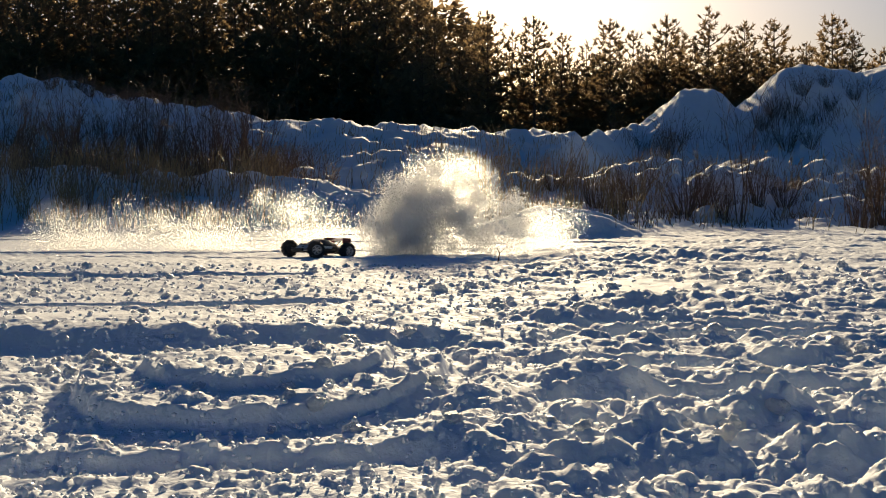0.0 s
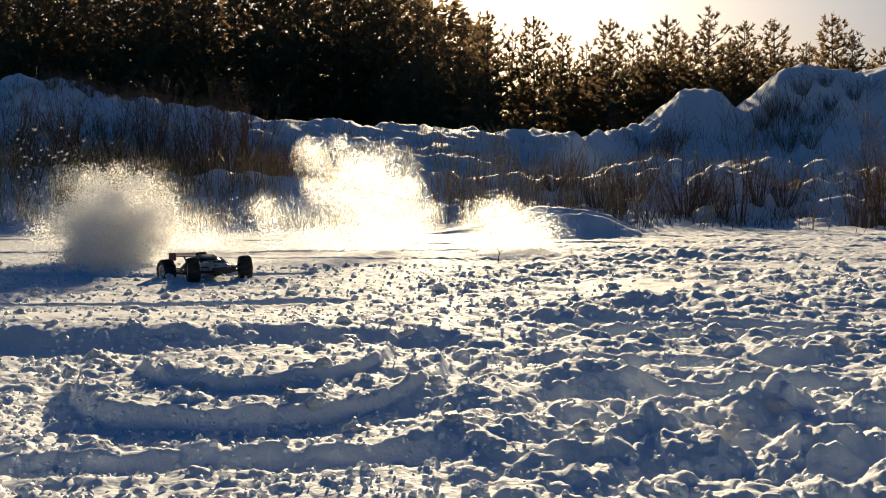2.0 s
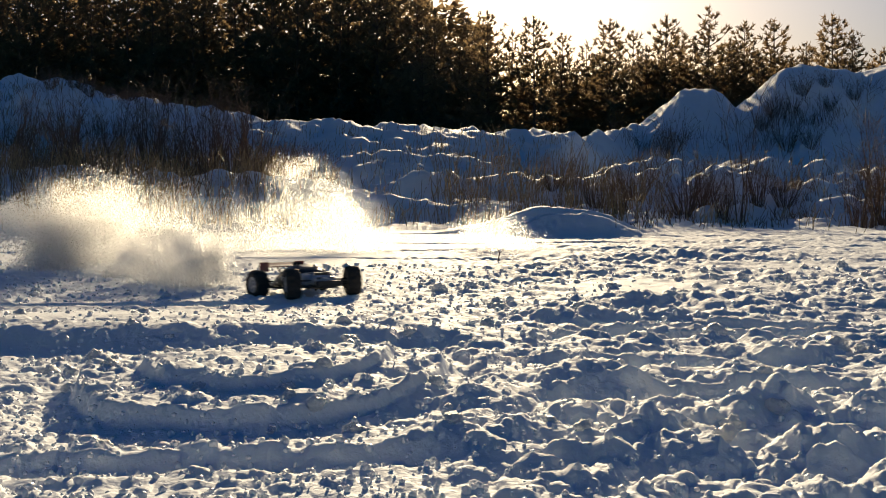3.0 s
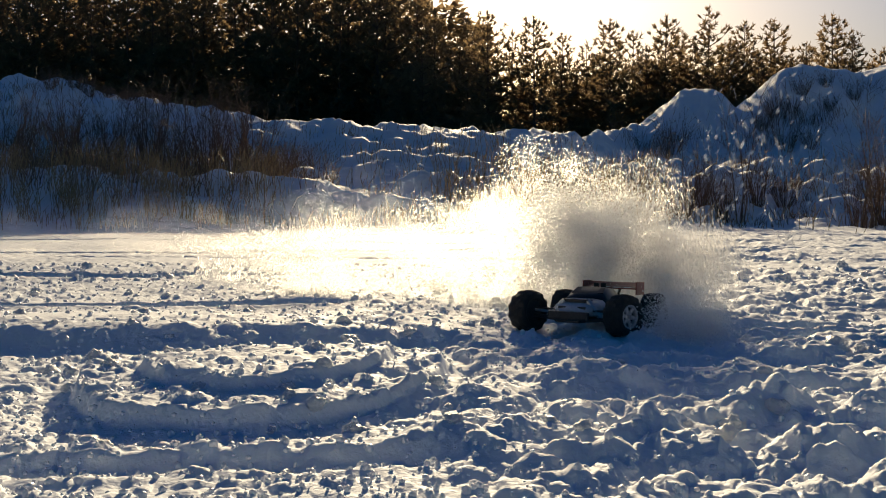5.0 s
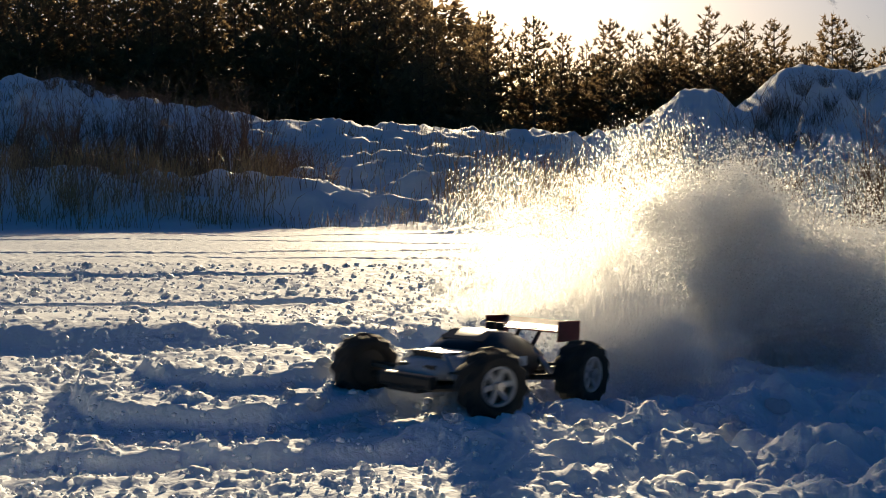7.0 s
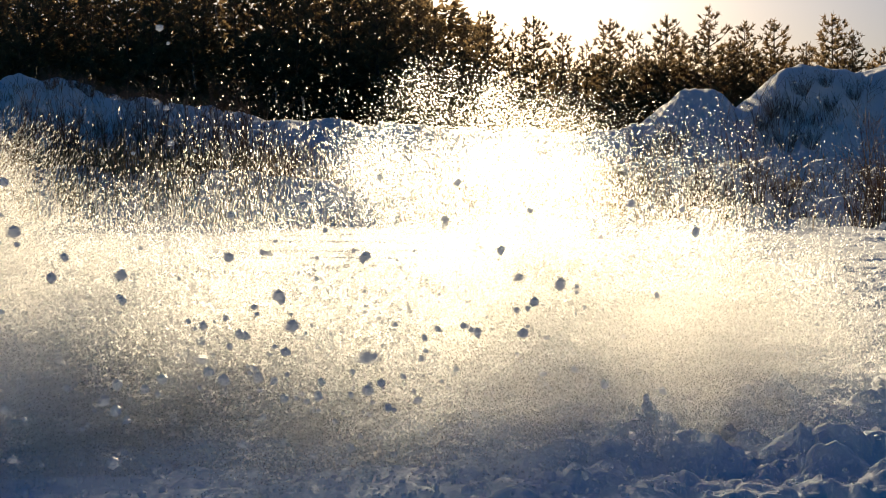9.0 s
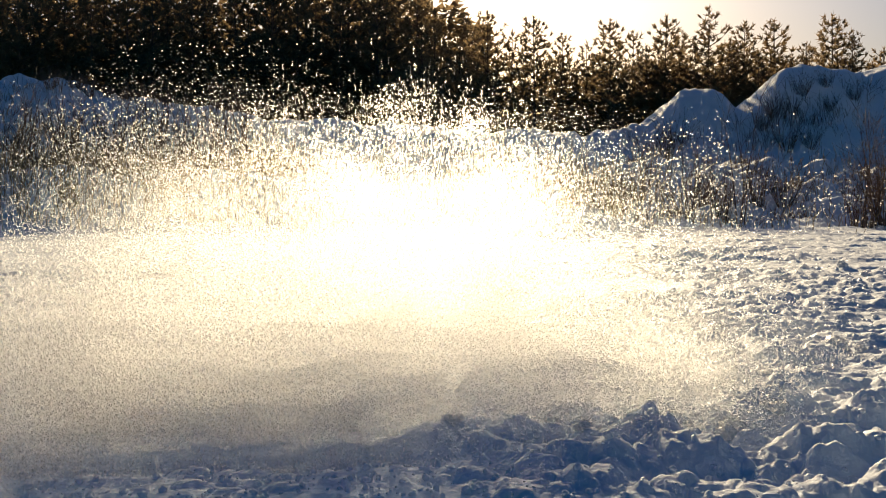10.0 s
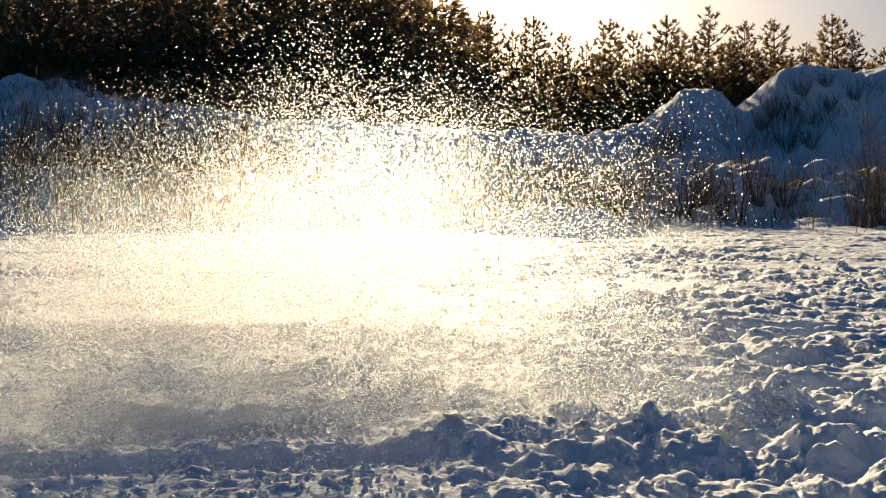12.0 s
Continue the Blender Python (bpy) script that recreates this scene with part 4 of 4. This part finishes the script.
# ---- motion ----
# truck: seconds, place of its middle, heading (0 is +x), pitch
TRUCK = ((0.0, -1.10, 8.35, 228), (0.4, -1.40, 8.2, 228), (0.7, -1.62, 7.90, 254), (0.9, -1.71, 7.45, 290), (1.1, -1.73, 7.1, 305), (1.4, -1.67, 6.7, 311),
         (2.0, -1.50, 6.0, 312), (2.4, -1.28, 5.62, 316), (2.7, -1.02, 5.28, 313), (3.0, -0.72, 4.95, 309), (3.2, -0.47, 4.66, 308), (3.6, -0.02, 4.3, 300),
         (4.0, 0.30, 4.05, 285), (4.4, 0.45, 3.85, 258), (4.8, 0.53, 3.66, 243), (5.0, 0.55, 3.50, 241), (5.5, 0.55, 3.10, 242), (6.0, 0.46, 2.78, 245),
         (6.5, 0.31, 2.46, 242), (6.8, 0.18, 2.28, 235), (7.0, 0.07, 2.18, 231), (7.2, -0.03, 2.04, 222), (7.6, -0.3, 1.95, 212), (8.0, -0.68, 1.92, 200),
         (8.4, -1.15, 1.95, 190), (8.8, -1.8, 2.0, 184), (12.0, -9.0, 2.6, 180))


def motions():
    rows = []
    for t, x, y, h in TRUCK:
        rows.append((t, pose(x, y, mean_ground(x, y) - 0.012, 0, -4, h)))
    walk(CAR, rows)
    for k, w in enumerate(WHEELS):
        base = w.location.copy()
        steer = (-20 if k < 2 else 0)
        walk(w, [(0.1 * i, Matrix.Translation(base) @ pose(0, 0, 0, 0, 0, steer) @ pose(0, 0, 0, 0, 61 * i % 360, 0)) for i in range(121)])
    for ob, te, x, y, peak, r, rise, life, drift, turn in PUFFS:
        deep = -1.05 * r - 0.3
        rows = []
        for i in range(61):
            t = 0.2 * i
            a = t - te
            if a <= 0:
                z, b = deep, 0.0
            elif a < rise:
                z, b = deep + (peak - deep) * (1 - (1 - a / rise) ** 2), a
            elif a < life:
                z, b = peak + (deep - peak) * ((a - rise) / (life - rise)) ** 2.4, a
            else:
                z, b = deep, life
            rows.append((t, pose(x + drift[0] * b, y + drift[1] * b, z, 0, 0, turn + 26 * b)))
        walk(ob, rows)
    for ob, te, x, y, vx, vz, r, turn in FLIGHTS:
        rows = []
        for i in range(121):
            t = 0.1 * i
            a = min(max(t + 0.2 - te, 0.0), 1.3)
            rows.append((t, pose(x + vx * a, y - 0.1 * a, max(-1.3 * r - 0.2 + 1.4 * vz * a - 4.4 * a * a, -1.6), 0, 0, turn + 50 * a)))
        walk(ob, rows)


motions()
